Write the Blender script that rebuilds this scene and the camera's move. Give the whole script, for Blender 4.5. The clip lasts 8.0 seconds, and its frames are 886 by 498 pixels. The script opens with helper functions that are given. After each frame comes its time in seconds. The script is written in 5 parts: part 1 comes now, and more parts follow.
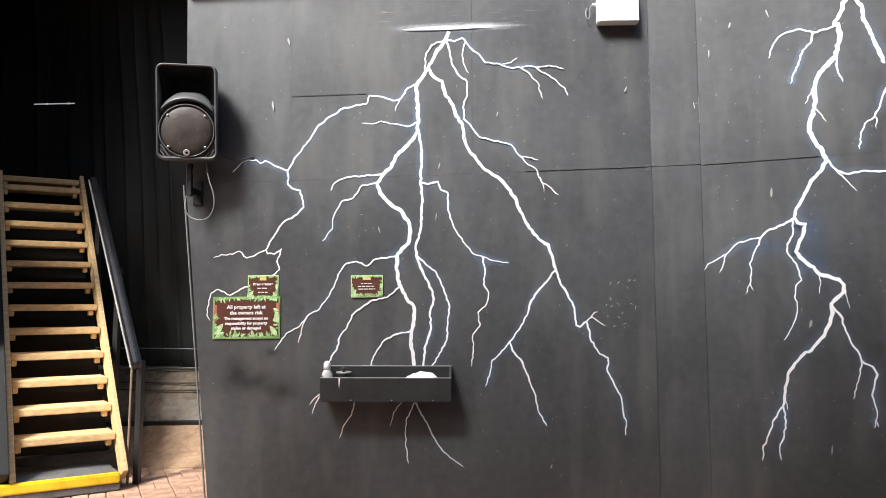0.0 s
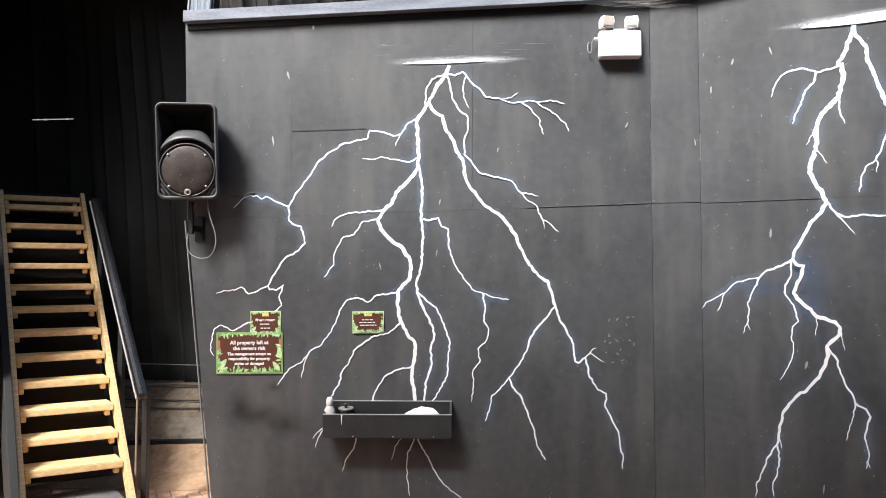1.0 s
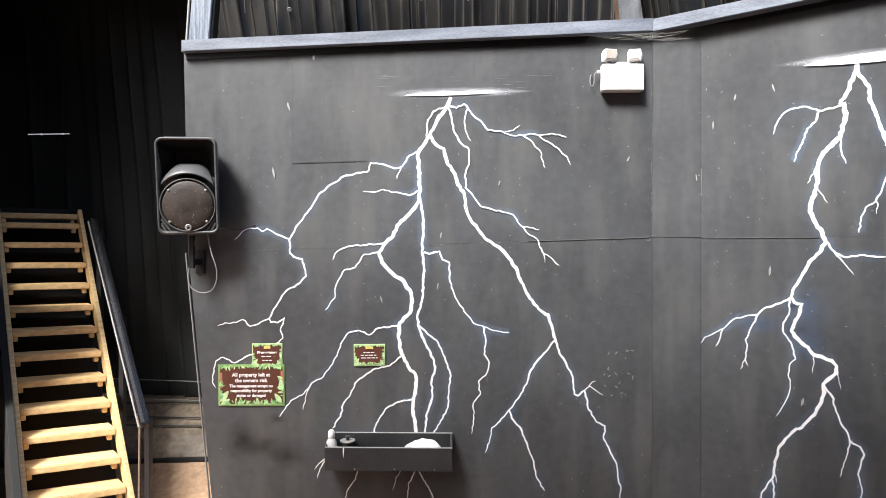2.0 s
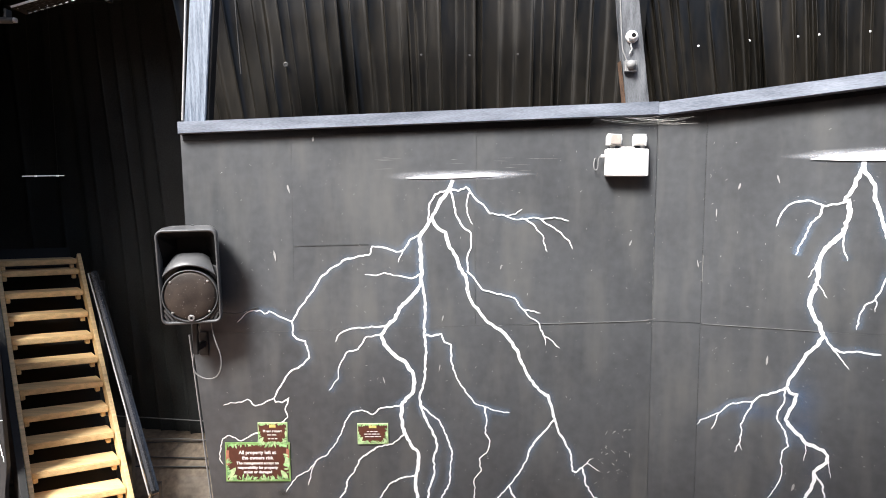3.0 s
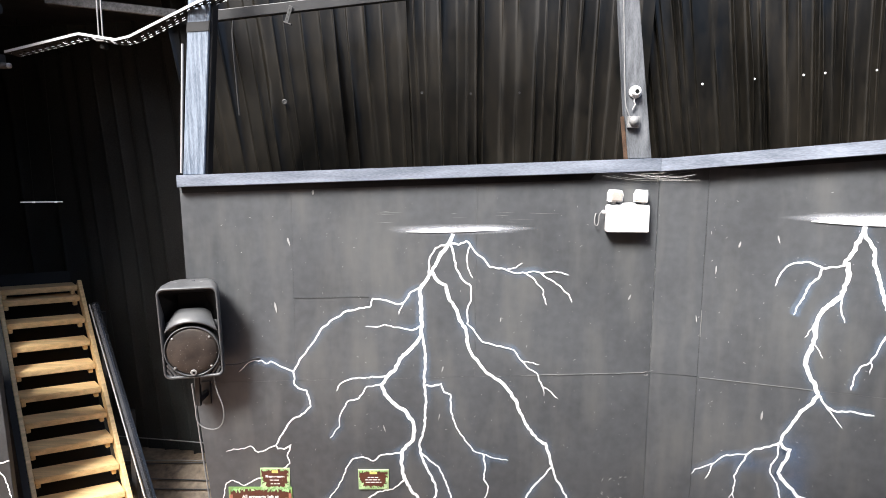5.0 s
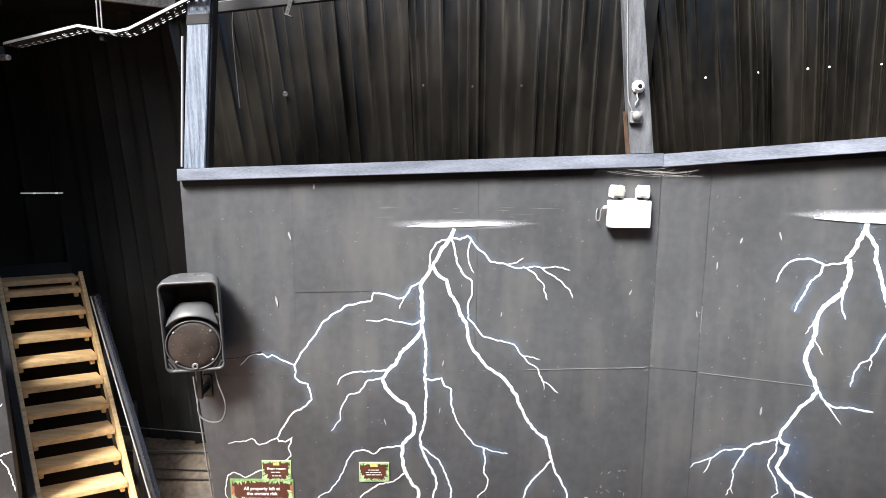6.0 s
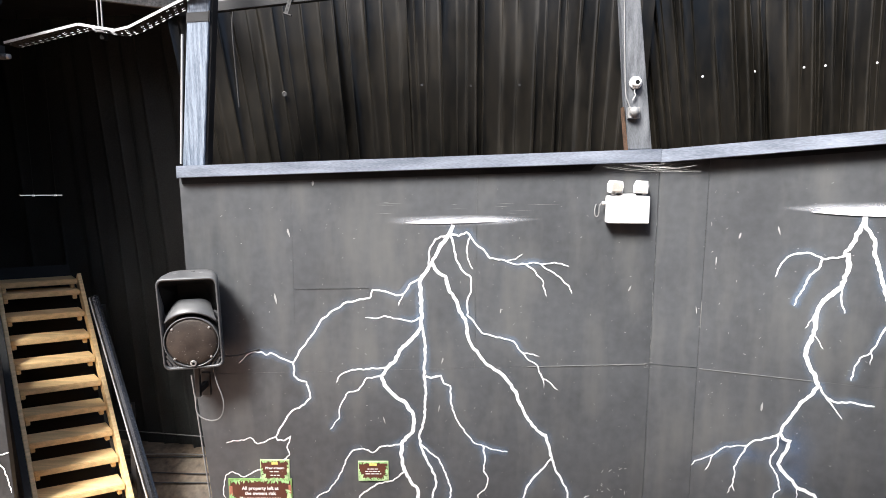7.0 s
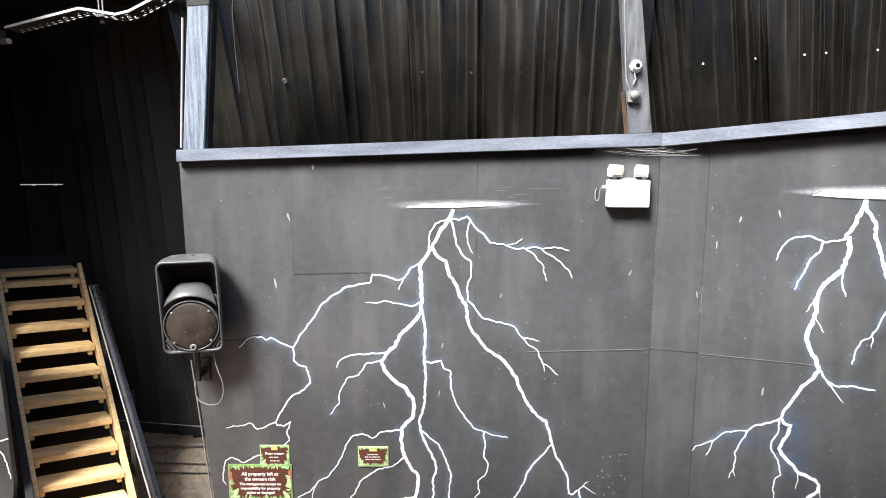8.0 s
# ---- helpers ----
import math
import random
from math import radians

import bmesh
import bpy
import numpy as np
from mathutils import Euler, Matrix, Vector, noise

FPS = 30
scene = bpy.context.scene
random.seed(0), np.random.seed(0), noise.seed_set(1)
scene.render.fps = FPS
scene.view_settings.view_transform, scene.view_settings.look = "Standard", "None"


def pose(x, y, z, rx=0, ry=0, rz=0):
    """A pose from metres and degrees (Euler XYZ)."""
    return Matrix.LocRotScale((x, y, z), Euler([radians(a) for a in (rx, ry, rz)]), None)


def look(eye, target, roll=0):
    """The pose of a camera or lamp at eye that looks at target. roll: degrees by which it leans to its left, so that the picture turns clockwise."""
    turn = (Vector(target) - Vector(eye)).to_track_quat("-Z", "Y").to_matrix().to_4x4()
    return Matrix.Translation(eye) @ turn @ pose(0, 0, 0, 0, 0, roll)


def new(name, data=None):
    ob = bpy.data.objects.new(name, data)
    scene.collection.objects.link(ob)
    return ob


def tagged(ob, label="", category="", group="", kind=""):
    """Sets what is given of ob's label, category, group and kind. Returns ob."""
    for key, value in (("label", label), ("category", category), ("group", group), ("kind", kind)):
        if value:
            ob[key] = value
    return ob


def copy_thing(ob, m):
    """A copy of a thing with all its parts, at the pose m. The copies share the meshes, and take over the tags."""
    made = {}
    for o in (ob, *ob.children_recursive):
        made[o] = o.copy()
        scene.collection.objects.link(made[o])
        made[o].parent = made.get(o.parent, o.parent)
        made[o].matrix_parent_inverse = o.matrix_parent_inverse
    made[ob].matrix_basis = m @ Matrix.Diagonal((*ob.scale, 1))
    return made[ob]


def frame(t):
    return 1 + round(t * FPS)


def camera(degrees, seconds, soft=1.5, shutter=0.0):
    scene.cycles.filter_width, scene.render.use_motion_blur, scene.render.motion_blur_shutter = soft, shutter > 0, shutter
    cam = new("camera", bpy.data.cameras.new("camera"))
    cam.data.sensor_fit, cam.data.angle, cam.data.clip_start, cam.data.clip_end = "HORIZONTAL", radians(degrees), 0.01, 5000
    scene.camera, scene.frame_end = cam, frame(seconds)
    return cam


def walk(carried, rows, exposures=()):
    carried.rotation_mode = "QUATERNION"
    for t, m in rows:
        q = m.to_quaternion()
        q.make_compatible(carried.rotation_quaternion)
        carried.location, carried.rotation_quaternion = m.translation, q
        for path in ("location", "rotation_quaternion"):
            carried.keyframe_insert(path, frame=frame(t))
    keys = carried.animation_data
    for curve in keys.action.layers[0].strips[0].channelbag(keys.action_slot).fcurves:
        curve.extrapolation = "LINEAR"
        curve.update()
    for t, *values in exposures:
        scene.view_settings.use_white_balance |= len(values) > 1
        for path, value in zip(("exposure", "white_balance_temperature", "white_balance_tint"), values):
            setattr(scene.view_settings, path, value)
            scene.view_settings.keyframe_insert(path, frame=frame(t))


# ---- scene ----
cam = camera(71.23, 8.0, soft=0.9)
PATH = [
    (0, (0.330, -0.348, 1.573), (0.279, 1.643, 1.733), -0.05),
    (0.5, (0.350, -0.377, 1.783), (0.289, 1.618, 1.897), -0.06),
    (1, (0.332, -0.400, 1.998), (0.279, 1.597, 2.069), -0.05),
    (1.2, (0.335, -0.411, 2.118), (0.281, 1.587, 2.181), -0.11),
    (2.3, (0.284, -0.417, 2.657), (0.250, 1.581, 2.577), 0.12),
    (2.4, (0.307, -0.416, 2.987), (0.258, 1.580, 2.869), 0.18),
    (2.5, (0.273, -0.407, 3.042), (0.240, 1.589, 2.912), 0.18),
    (3, (0.256, -0.394, 3.268), (0.230, 1.599, 3.105), 0.08),
    (3.5, (0.257, -0.386, 3.426), (0.230, 1.606, 3.248), 0.04),
    (4, (0.248, -0.371, 3.554), (0.226, 1.619, 3.355), 0.09),
    (4.5, (0.246, -0.355, 3.731), (0.225, 1.632, 3.499), 0.19),
    (6, (0.240, -0.333, 3.883), (0.217, 1.643, 3.577), 0.54),
    (6.5, (0.245, -0.339, 3.826), (0.222, 1.639, 3.533), 0.46),
    (7, (0.243, -0.347, 3.783), (0.222, 1.635, 3.514), 0.37),
    (7.5, (0.242, -0.347, 3.770), (0.221, 1.634, 3.493), 0.47),
    (8, (0.247, -0.358, 3.667), (0.224, 1.625, 3.404), 0.40),
]
walk(cam, [(t, look(eye, target, roll)) for t, eye, target, roll in PATH],
     exposures=[(0, 1.25), (1.2, 1.30), (2.5, 1.44), (4.5, 1.58), (8, 1.60)])

# ---- light: overcast sky over an open yard ----
world = bpy.data.worlds.new("overcast_sky")
scene.world = world
world.use_nodes = True
wn = world.node_tree.nodes
wl = world.node_tree.links
sky = wn.new("ShaderNodeTexSky")
sky.sky_type = "NISHITA"
sky.sun_disc = False
sky.sun_elevation = radians(50)
sky.sun_rotation = radians(215)
sky.air_density, sky.dust_density, sky.ozone_density = 1.0, 4.0, 1.0
wl.new(sky.outputs[0], wn["Background"].inputs[0])
wn["Background"].inputs[1].default_value = 0.15
sun_data = bpy.data.lights.new("sun", "SUN")
sun_data.energy, sun_data.angle, sun_data.color = 4.0, radians(18), (1.0, 1.0, 0.985)
sun = new("sun", sun_data)
sun.matrix_world = look((-5.5, -4.26, 13.7), (0, 3.74, 2.2))

FLOOR = 0.28
WALL_Y = 3.74
SLOPE = math.atan(0.3576)          # the side wall turns towards the yard


# ---- materials ----
def mat(name, color, rough=0.6, metal=0.0, vary=0.25, scale=3.0, fine=60.0, bump=0.1, tint=None, spec=0.5, stretch=(1, 1, 1)):
    """A painted or raw surface: large blotches, fine grain, roughness variation and relief."""
    m = bpy.data.materials.new(name)
    m.use_nodes = True
    n, l = m.node_tree.nodes, m.node_tree.links
    b = n["Principled BSDF"]
    tc = n.new("ShaderNodeTexCoord")
    mp = n.new("ShaderNodeMapping")
    mp.inputs["Scale"].default_value = stretch
    l.new(tc.outputs["Object"], mp.inputs[0])
    big = n.new("ShaderNodeTexNoise")
    big.inputs["Scale"].default_value, big.inputs["Detail"].default_value = scale, 6
    small = n.new("ShaderNodeTexNoise")
    small.inputs["Scale"].default_value, small.inputs["Detail"].default_value = fine, 4
    l.new(mp.outputs[0], big.inputs["Vector"])
    l.new(mp.outputs[0], small.inputs["Vector"])
    add = n.new("ShaderNodeMix")
    add.data_type = "FLOAT"
    add.inputs[0].default_value = 0.4
    l.new(big.outputs[0], add.inputs[2])
    l.new(small.outputs[0], add.inputs[3])
    ramp = n.new("ShaderNodeValToRGB")
    dark = [max(0, c * (1 - vary)) for c in color]
    light = [min(1, c * (1 + vary)) for c in (tint or color)]
    ramp.color_ramp.elements[0].position, ramp.color_ramp.elements[1].position = 0.35, 0.65
    ramp.color_ramp.elements[0].color, ramp.color_ramp.elements[1].color = (*dark, 1), (*light, 1)
    l.new(add.outputs[0], ramp.inputs[0])
    l.new(ramp.outputs[0], b.inputs["Base Color"])
    rr = n.new("ShaderNodeMapRange")
    rr.inputs[3].default_value, rr.inputs[4].default_value = max(0.05, rough - 0.12), min(1, rough + 0.12)
    l.new(big.outputs[0], rr.inputs[0])
    l.new(rr.outputs[0], b.inputs["Roughness"])
    b.inputs["Metallic"].default_value = metal
    b.inputs["Specular IOR Level"].default_value = spec
    if bump:
        bp = n.new("ShaderNodeBump")
        bp.inputs["Strength"].default_value, bp.inputs["Distance"].default_value = bump, 0.004
        l.new(add.outputs[0], bp.inputs["Height"])
        l.new(bp.outputs[0], b.inputs["Normal"])
    return m


def wood_mat(name, color, knots):
    m = mat(name, color, 0.55, 0, 0.28, 2.5, 40, 0.25, stretch=(1.2, 14, 14))
    n, l = m.node_tree.nodes, m.node_tree.links
    info = n.new("ShaderNodeObjectInfo")
    hsv = n.new("ShaderNodeHueSaturation")
    mr = n.new("ShaderNodeMapRange")
    mr.inputs[3].default_value, mr.inputs[4].default_value = 0.85, 1.12
    l.new(info.outputs["Random"], mr.inputs[0])
    l.new(mr.outputs[0], hsv.inputs["Value"])
    b = n["Principled BSDF"]
    src = b.inputs["Base Color"].links[0].from_socket
    # dark knots here and there
    tc = n.new("ShaderNodeTexCoord")
    vor = n.new("ShaderNodeTexVoronoi")
    vor.inputs["Scale"].default_value = knots
    l.new(tc.outputs["Object"], vor.inputs["Vector"])
    cut = n.new("ShaderNodeMapRange")
    cut.inputs[1].default_value, cut.inputs[2].default_value = 0.03, 0.09
    l.new(vor.outputs["Distance"], cut.inputs[0])
    mix = n.new("ShaderNodeMix")
    mix.data_type = "RGBA"
    l.new(cut.outputs[0], mix.inputs[0])
    mix.inputs[6].default_value = (color[0] * 0.35, color[1] * 0.28, color[2] * 0.2, 1)
    l.new(src, mix.inputs[7])
    l.new(mix.outputs[2], hsv.inputs["Color"])
    l.new(hsv.outputs[0], b.inputs["Base Color"])
    return m


def wall_paint():
    """Matt black wall paint with pale rubbed patches, drips and dust specks."""
    m = mat("black_wall_paint", (0.063, 0.066, 0.071), 0.42, 0, 0.22, 1.3, 16, 0.05, spec=0.45)
    n, l = m.node_tree.nodes, m.node_tree.links
    b = n["Principled BSDF"]
    src = b.inputs["Base Color"].links[0].from_socket
    tc = n.new("ShaderNodeTexCoord")
    mp = n.new("ShaderNodeMapping")
    mp.inputs["Scale"].default_value = (2.6, 2.6, 0.6)
    l.new(tc.outputs["Object"], mp.inputs[0])
    streak = n.new("ShaderNodeTexNoise")
    streak.inputs["Scale"].default_value, streak.inputs["Detail"].default_value = 2.2, 8
    l.new(mp.outputs[0], streak.inputs["Vector"])
    cut = n.new("ShaderNodeMapRange")
    cut.inputs[1].default_value, cut.inputs[2].default_value = 0.48, 0.78
    cut.inputs[4].default_value = 0.85
    l.new(streak.outputs[0], cut.inputs[0])
    mix = n.new("ShaderNodeMix")
    mix.data_type = "RGBA"
    l.new(cut.outputs[0], mix.inputs[0])
    l.new(src, mix.inputs[6])
    mix.inputs[7].default_value = (0.108, 0.108, 0.106, 1)
    # fine dust specks
    vor = n.new("ShaderNodeTexVoronoi")
    vor.inputs["Scale"].default_value = 16
    l.new(tc.outputs["Object"], vor.inputs["Vector"])
    dot = n.new("ShaderNodeMapRange")
    dot.inputs[1].default_value, dot.inputs[2].default_value = 0.03, 0.055
    dot.inputs[3].default_value, dot.inputs[4].default_value = 0.5, 0.0
    l.new(vor.outputs["Distance"], dot.inputs[0])
    rnd = n.new("ShaderNodeMath")
    rnd.operation = "GREATER_THAN"
    rnd.inputs[1].default_value = 0.66
    l.new(vor.outputs["Color"], rnd.inputs[0])
    mul = n.new("ShaderNodeMath")
    mul.operation = "MULTIPLY"
    l.new(dot.outputs[0], mul.inputs[0])
    l.new(rnd.outputs[0], mul.inputs[1])
    mix2 = n.new("ShaderNodeMix")
    mix2.data_type = "RGBA"
    l.new(mul.outputs[0], mix2.inputs[0])
    l.new(mix.outputs[2], mix2.inputs[6])
    mix2.inputs[7].default_value = (0.30, 0.30, 0.29, 1)
    l.new(mix2.outputs[2], b.inputs["Base Color"])
    return m


def haze_mat(low=0.34, high=0.62, most=0.40):
    """Thin sprayed paint that fades out across the width of its stroke."""
    m = bpy.data.materials.new("sprayed_haze")
    m.use_nodes = True
    n, l = m.node_tree.nodes, m.node_tree.links
    b = n["Principled BSDF"]
    b.inputs["Base Color"].default_value = (0.30, 0.50, 0.80, 1)
    b.inputs["Roughness"].default_value = 0.7
    uv = n.new("ShaderNodeUVMap")
    sep = n.new("ShaderNodeSeparateXYZ")
    l.new(uv.outputs[0], sep.inputs[0])
    edge = n.new("ShaderNodeMath")
    edge.operation = "POWER"
    edge.inputs[1].default_value = 1.6
    l.new(sep.outputs[1], edge.inputs[0])
    no = n.new("ShaderNodeTexNoise")
    no.inputs["Scale"].default_value = 3.0
    tc = n.new("ShaderNodeTexCoord")
    l.new(tc.outputs["Object"], no.inputs["Vector"])
    cl = n.new("ShaderNodeMapRange")
    cl.inputs[1].default_value, cl.inputs[2].default_value, cl.inputs[4].default_value = low, high, most
    l.new(no.outputs[0], cl.inputs[0])
    mul = n.new("ShaderNodeMath")
    mul.operation = "MULTIPLY"
    l.new(edge.outputs[0], mul.inputs[0])
    l.new(cl.outputs[0], mul.inputs[1])
    l.new(mul.outputs[0], b.inputs["Alpha"])
    return m


def smudge_mat():
    """A greasy dark rub mark that fades out from its middle."""
    m = haze_mat(0.30, 0.58, 0.55)
    m.name = "dark_smudge"
    b = m.node_tree.nodes["Principled BSDF"]
    b.inputs["Base Color"].default_value = (0.02, 0.02, 0.02, 1)
    b.inputs["Roughness"].default_value = 0.4
    return m


def white_haze_mat():
    """The feathered white edge of a broad brush stroke."""
    m = haze_mat(0.20, 0.55, 0.75)
    m.name = "feathered_white_paint"
    m.node_tree.nodes["Principled BSDF"].inputs["Base Color"].default_value = (0.72, 0.74, 0.80, 1)
    return m


FEATHER = white_haze_mat()
SMUDGE = smudge_mat()
WALL = wall_paint()
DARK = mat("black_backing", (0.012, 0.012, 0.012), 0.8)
WHITE = mat("white_wall_paint", (0.84, 0.84, 0.86), 0.5, 0, 0.06, 6, 90, 0.1)
HAZE = haze_mat(0.42, 0.72, 0.26)
BLUE = mat("blue_grey_paint", (0.125, 0.145, 0.185), 0.42, 0, 0.30, 2.2, 40, 0.25, tint=(0.185, 0.205, 0.245), stretch=(1, 4, 6))
BLUE_UP = mat("blue_grey_paint_brushed", (0.085, 0.11, 0.155), 0.42, 0, 0.28, 6, 70, 0.3, tint=(0.21, 0.245, 0.295), stretch=(9, 9, 0.6))
POSTGREY = mat("grey_post_paint", (0.066, 0.071, 0.080), 0.42, 0, 0.28, 5, 70, 0.3, tint=(0.125, 0.131, 0.142), stretch=(6, 6, 0.8))
CLOTH = mat("black_lining_fabric", (0.0026, 0.0026, 0.0022), 0.35, 0, 0.40, 1.3, 11, 0.25, tint=(0.0086, 0.0071, 0.0051), spec=0.28, stretch=(2.0, 2.0, 0.7))
CLOTHDARK = mat("black_back_cloth", (0.013, 0.015, 0.015), 0.6, 0, 0.5, 1.5, 80, 0.3, tint=(0.019, 0.022, 0.0215), spec=0.35)
PINE = wood_mat("pine_timber", (0.66, 0.46, 0.23), 3.1)
SIDEPANEL = mat("dull_black_panel_paint", (0.026, 0.027, 0.029), 0.6, 0, 0.35, 3, 30, 0.2)
BLACKWOOD = mat("black_painted_timber", (0.011, 0.011, 0.012), 0.45, 0, 0.3, 5, 60, 0.2)
RAILPAINT = mat("black_gloss_rail", (0.014, 0.014, 0.015), 0.20, 0, 0.3, 6, 60, 0.15, stretch=(1, 1, 1))
PLASTIC = mat("black_speaker_plastic", (0.075, 0.076, 0.079), 0.42, 0, 0.15, 8, 260, 0.35)
# near-black plastic; the shade inside the horn is put into its colour
CAVITY = mat("near_black_plastic", (0.004, 0.004, 0.004), 0.7, 0, 0.2, 8, 200, 0.2, spec=0.2)
GRILLE = mat("dusty_metal_grille", (0.026, 0.021, 0.019), 0.5, 0.1, 0.5, 9, 260, 0.8, tint=(0.048, 0.037, 0.031))
SILVER = mat("worn_badge_metal", (0.32, 0.31, 0.30), 0.5, 0.3, 0.3, 40, 200, 0.2)
LAMPWHITE = mat("white_lamp_plastic", (0.80, 0.80, 0.79), 0.35, 0, 0.04, 6, 120, 0.05)
LENS = mat("frosted_lens", (0.50, 0.45, 0.41), 0.25, 0, 0.08, 14, 90, 0.1)
GREYPLASTIC = mat("grey_plastic", (0.33, 0.33, 0.33), 0.4, 0, 0.12, 8, 120, 0.1)
CABLE = mat("grey_cable", (0.20, 0.20, 0.20), 0.5, 0, 0.2, 10, 90, 0.1)
CABLEDARK = mat("black_cable", (0.03, 0.03, 0.03), 0.5)
# near-black tray steel, with the shade of the underside put into its colour
TRAYDARK = mat("shaded_tray_steel", (0.020, 0.020, 0.020), 0.7, 0.1, 0.4, 12, 90, 0.2, spec=0.2)
BEAMGREY = mat("patched_grey_beam", (0.13, 0.13, 0.13), 0.7, 0, 0.6, 5, 60, 0.4, tint=(0.22, 0.22, 0.21))
GALV = mat("galvanised_steel", (0.56, 0.57, 0.58), 0.42, 0.25, 0.2, 9, 90, 0.2)
RUST = mat("rust_stain", (0.09, 0.048, 0.026), 0.85, 0, 0.6, 12, 90, 0.4)
# damp concrete, its colour lowered further for the shade on the bank
CONCRETE = mat("shaded_damp_concrete", (0.085, 0.063, 0.042), 0.6, 0, 0.5, 3.4, 22, 0.5, tint=(0.17, 0.13, 0.09))
SANDY = mat("sandy_worn_screed", (0.27, 0.16, 0.088), 0.65, 0, 0.25, 2.6, 20, 0.3, tint=(0.36, 0.235, 0.145))
MORTAR = mat("sandy_joint", (0.20, 0.15, 0.11), 0.9, 0, 0.3, 8, 90, 0.5)
YELLOW = mat("yellow_floor_paint", (0.78, 0.52, 0.02), 0.5, 0, 0.2, 9, 90, 0.3)
GREYSTEP = mat("worn_grey_step", (0.11, 0.11, 0.11), 0.6, 0, 0.4, 7, 70, 0.4)
TROUGH = mat("grey_black_trough_paint", (0.030, 0.031, 0.033), 0.40, 0, 0.3, 6, 60, 0.2)
SOAP = mat("clear_soap_bottle", (0.62, 0.63, 0.62), 0.2, 0, 0.15, 12, 80, 0.1)
TISSUE = mat("white_paper_tissue", (0.86, 0.86, 0.85), 0.9, 0, 0.04, 12, 90, 0.3)
SIGNGREEN = mat("printed_leaf_green", (0.15, 0.40, 0.12), 0.45, 0, 0.35, 30, 200, 0.05, tint=(0.36, 0.62, 0.28))
SIGNPALE = mat("printed_pale_leaf", (0.50, 0.66, 0.36), 0.45, 0, 0.25, 30, 200, 0.05)
SIGNBROWN = mat("printed_brown", (0.095, 0.030, 0.018), 0.45, 0, 0.2, 30, 200, 0.05)
SIGNEDGE = mat("sign_edge", (0.24, 0.42, 0.14), 0.45)
SIGNPINK = mat("printed_faded_red", (0.42, 0.16, 0.11), 0.45, 0, 0.3, 40, 200, 0.05)
SIGNYELLOW = mat("printed_yellow", (0.70, 0.58, 0.18), 0.45)
INK = mat("printed_white_ink", (0.85, 0.80, 0.78), 0.45, 0, 0.05)
# glows to stand for daylight seeping through a gap
DAYGAP = mat("daylight_gap", (0.8, 0.8, 0.8), 0.6)
DAYGAP.node_tree.nodes["Principled BSDF"].inputs["Emission Color"].default_value = (0.9, 0.95, 1.0, 1)
DAYGAP.node_tree.nodes["Principled BSDF"].inputs["Emission Strength"].default_value = 0.14
COBWEB = mat("dusty_cobweb", (0.42, 0.41, 0.39), 0.9)


def paver_mat():
    m = mat("clay_paver", (0.40, 0.215, 0.135), 0.7, 0, 0.3, 9, 80, 0.5, tint=(0.48, 0.31, 0.215))
    n, l = m.node_tree.nodes, m.node_tree.links
    b = n["Principled BSDF"]
    src = b.inputs["Base Color"].links[0].from_socket
    geo = n.new("ShaderNodeNewGeometry")
    mr = n.new("ShaderNodeMapRange")
    mr.inputs[3].default_value, mr.inputs[4].default_value = 0.7, 1.25
    l.new(geo.outputs["Random Per Island"], mr.inputs[0])
    hsv = n.new("ShaderNodeHueSaturation")
    l.new(mr.outputs[0], hsv.inputs["Value"])
    l.new(src, hsv.inputs["Color"])
    l.new(hsv.outputs[0], b.inputs["Base Color"])
    return m


PAVER = paver_mat()


# ---- mesh helpers ----
def part(name, bm, material, parent=None, label="", smooth=False):
    me = bpy.data.meshes.new(name)
    if smooth:
        for fc in bm.faces:
            fc.smooth = True
    bm.to_mesh(me)
    bm.free()
    me.materials.append(material)
    ob = new(name, me)
    ob.parent = parent
    if label:
        tagged(ob, label)
    return ob


def thing(name, label, category, at=None, group="", kind=""):
    ob = new(name)
    ob.empty_display_size = 0.1
    ob.matrix_world = at or Matrix()
    return tagged(ob, label, category, group, kind)


def box(x0, x1, y0, y1, z0, z1, bev=0.004, seg=2, bm=None):
    bm = bm or bmesh.new()
    vs = bmesh.ops.create_cube(bm, size=1, matrix=Matrix.LocRotScale(
        ((x0 + x1) / 2, (y0 + y1) / 2, (z0 + z1) / 2), None, (abs(x1 - x0), abs(y1 - y0), abs(z1 - z0))))["verts"]
    if bev:
        edges = list({e for v in vs for e in v.link_edges})
        bmesh.ops.bevel(bm, geom=edges, offset=bev, segments=seg, affect="EDGES", profile=0.6)
    return bm


def prism(loop, y0, y1, bev=0.0, bm=None):
    """A prism over a loop of (x, z), from y0 (front) to y1."""
    bm = bm or bmesh.new()
    front = [bm.verts.new((x, y0, z)) for x, z in loop]
    back = [bm.verts.new((x, y1, z)) for x, z in loop]
    faces = [bm.faces.new(front), bm.faces.new(back[::-1])]
    k = len(loop)
    for i in range(k):
        faces.append(bm.faces.new((front[i], back[i], back[(i + 1) % k], front[(i + 1) % k])))
    bmesh.ops.recalc_face_normals(bm, faces=faces)
    if bev:
        bmesh.ops.bevel(bm, geom=list({e for v in front for e in v.link_edges if e.other_vert(v) in front}),
                        offset=bev, segments=2, affect="EDGES")
    return bm


def sheet(rows, bm=None):
    """A sheet over rows of points."""
    bm = bm or bmesh.new()
    vs = [[bm.verts.new(p) for p in row] for row in rows]
    for a, b in zip(vs, vs[1:]):
        for i in range(len(a) - 1):
            bm.faces.new((a[i], a[i + 1], b[i + 1], b[i]))
    return bm


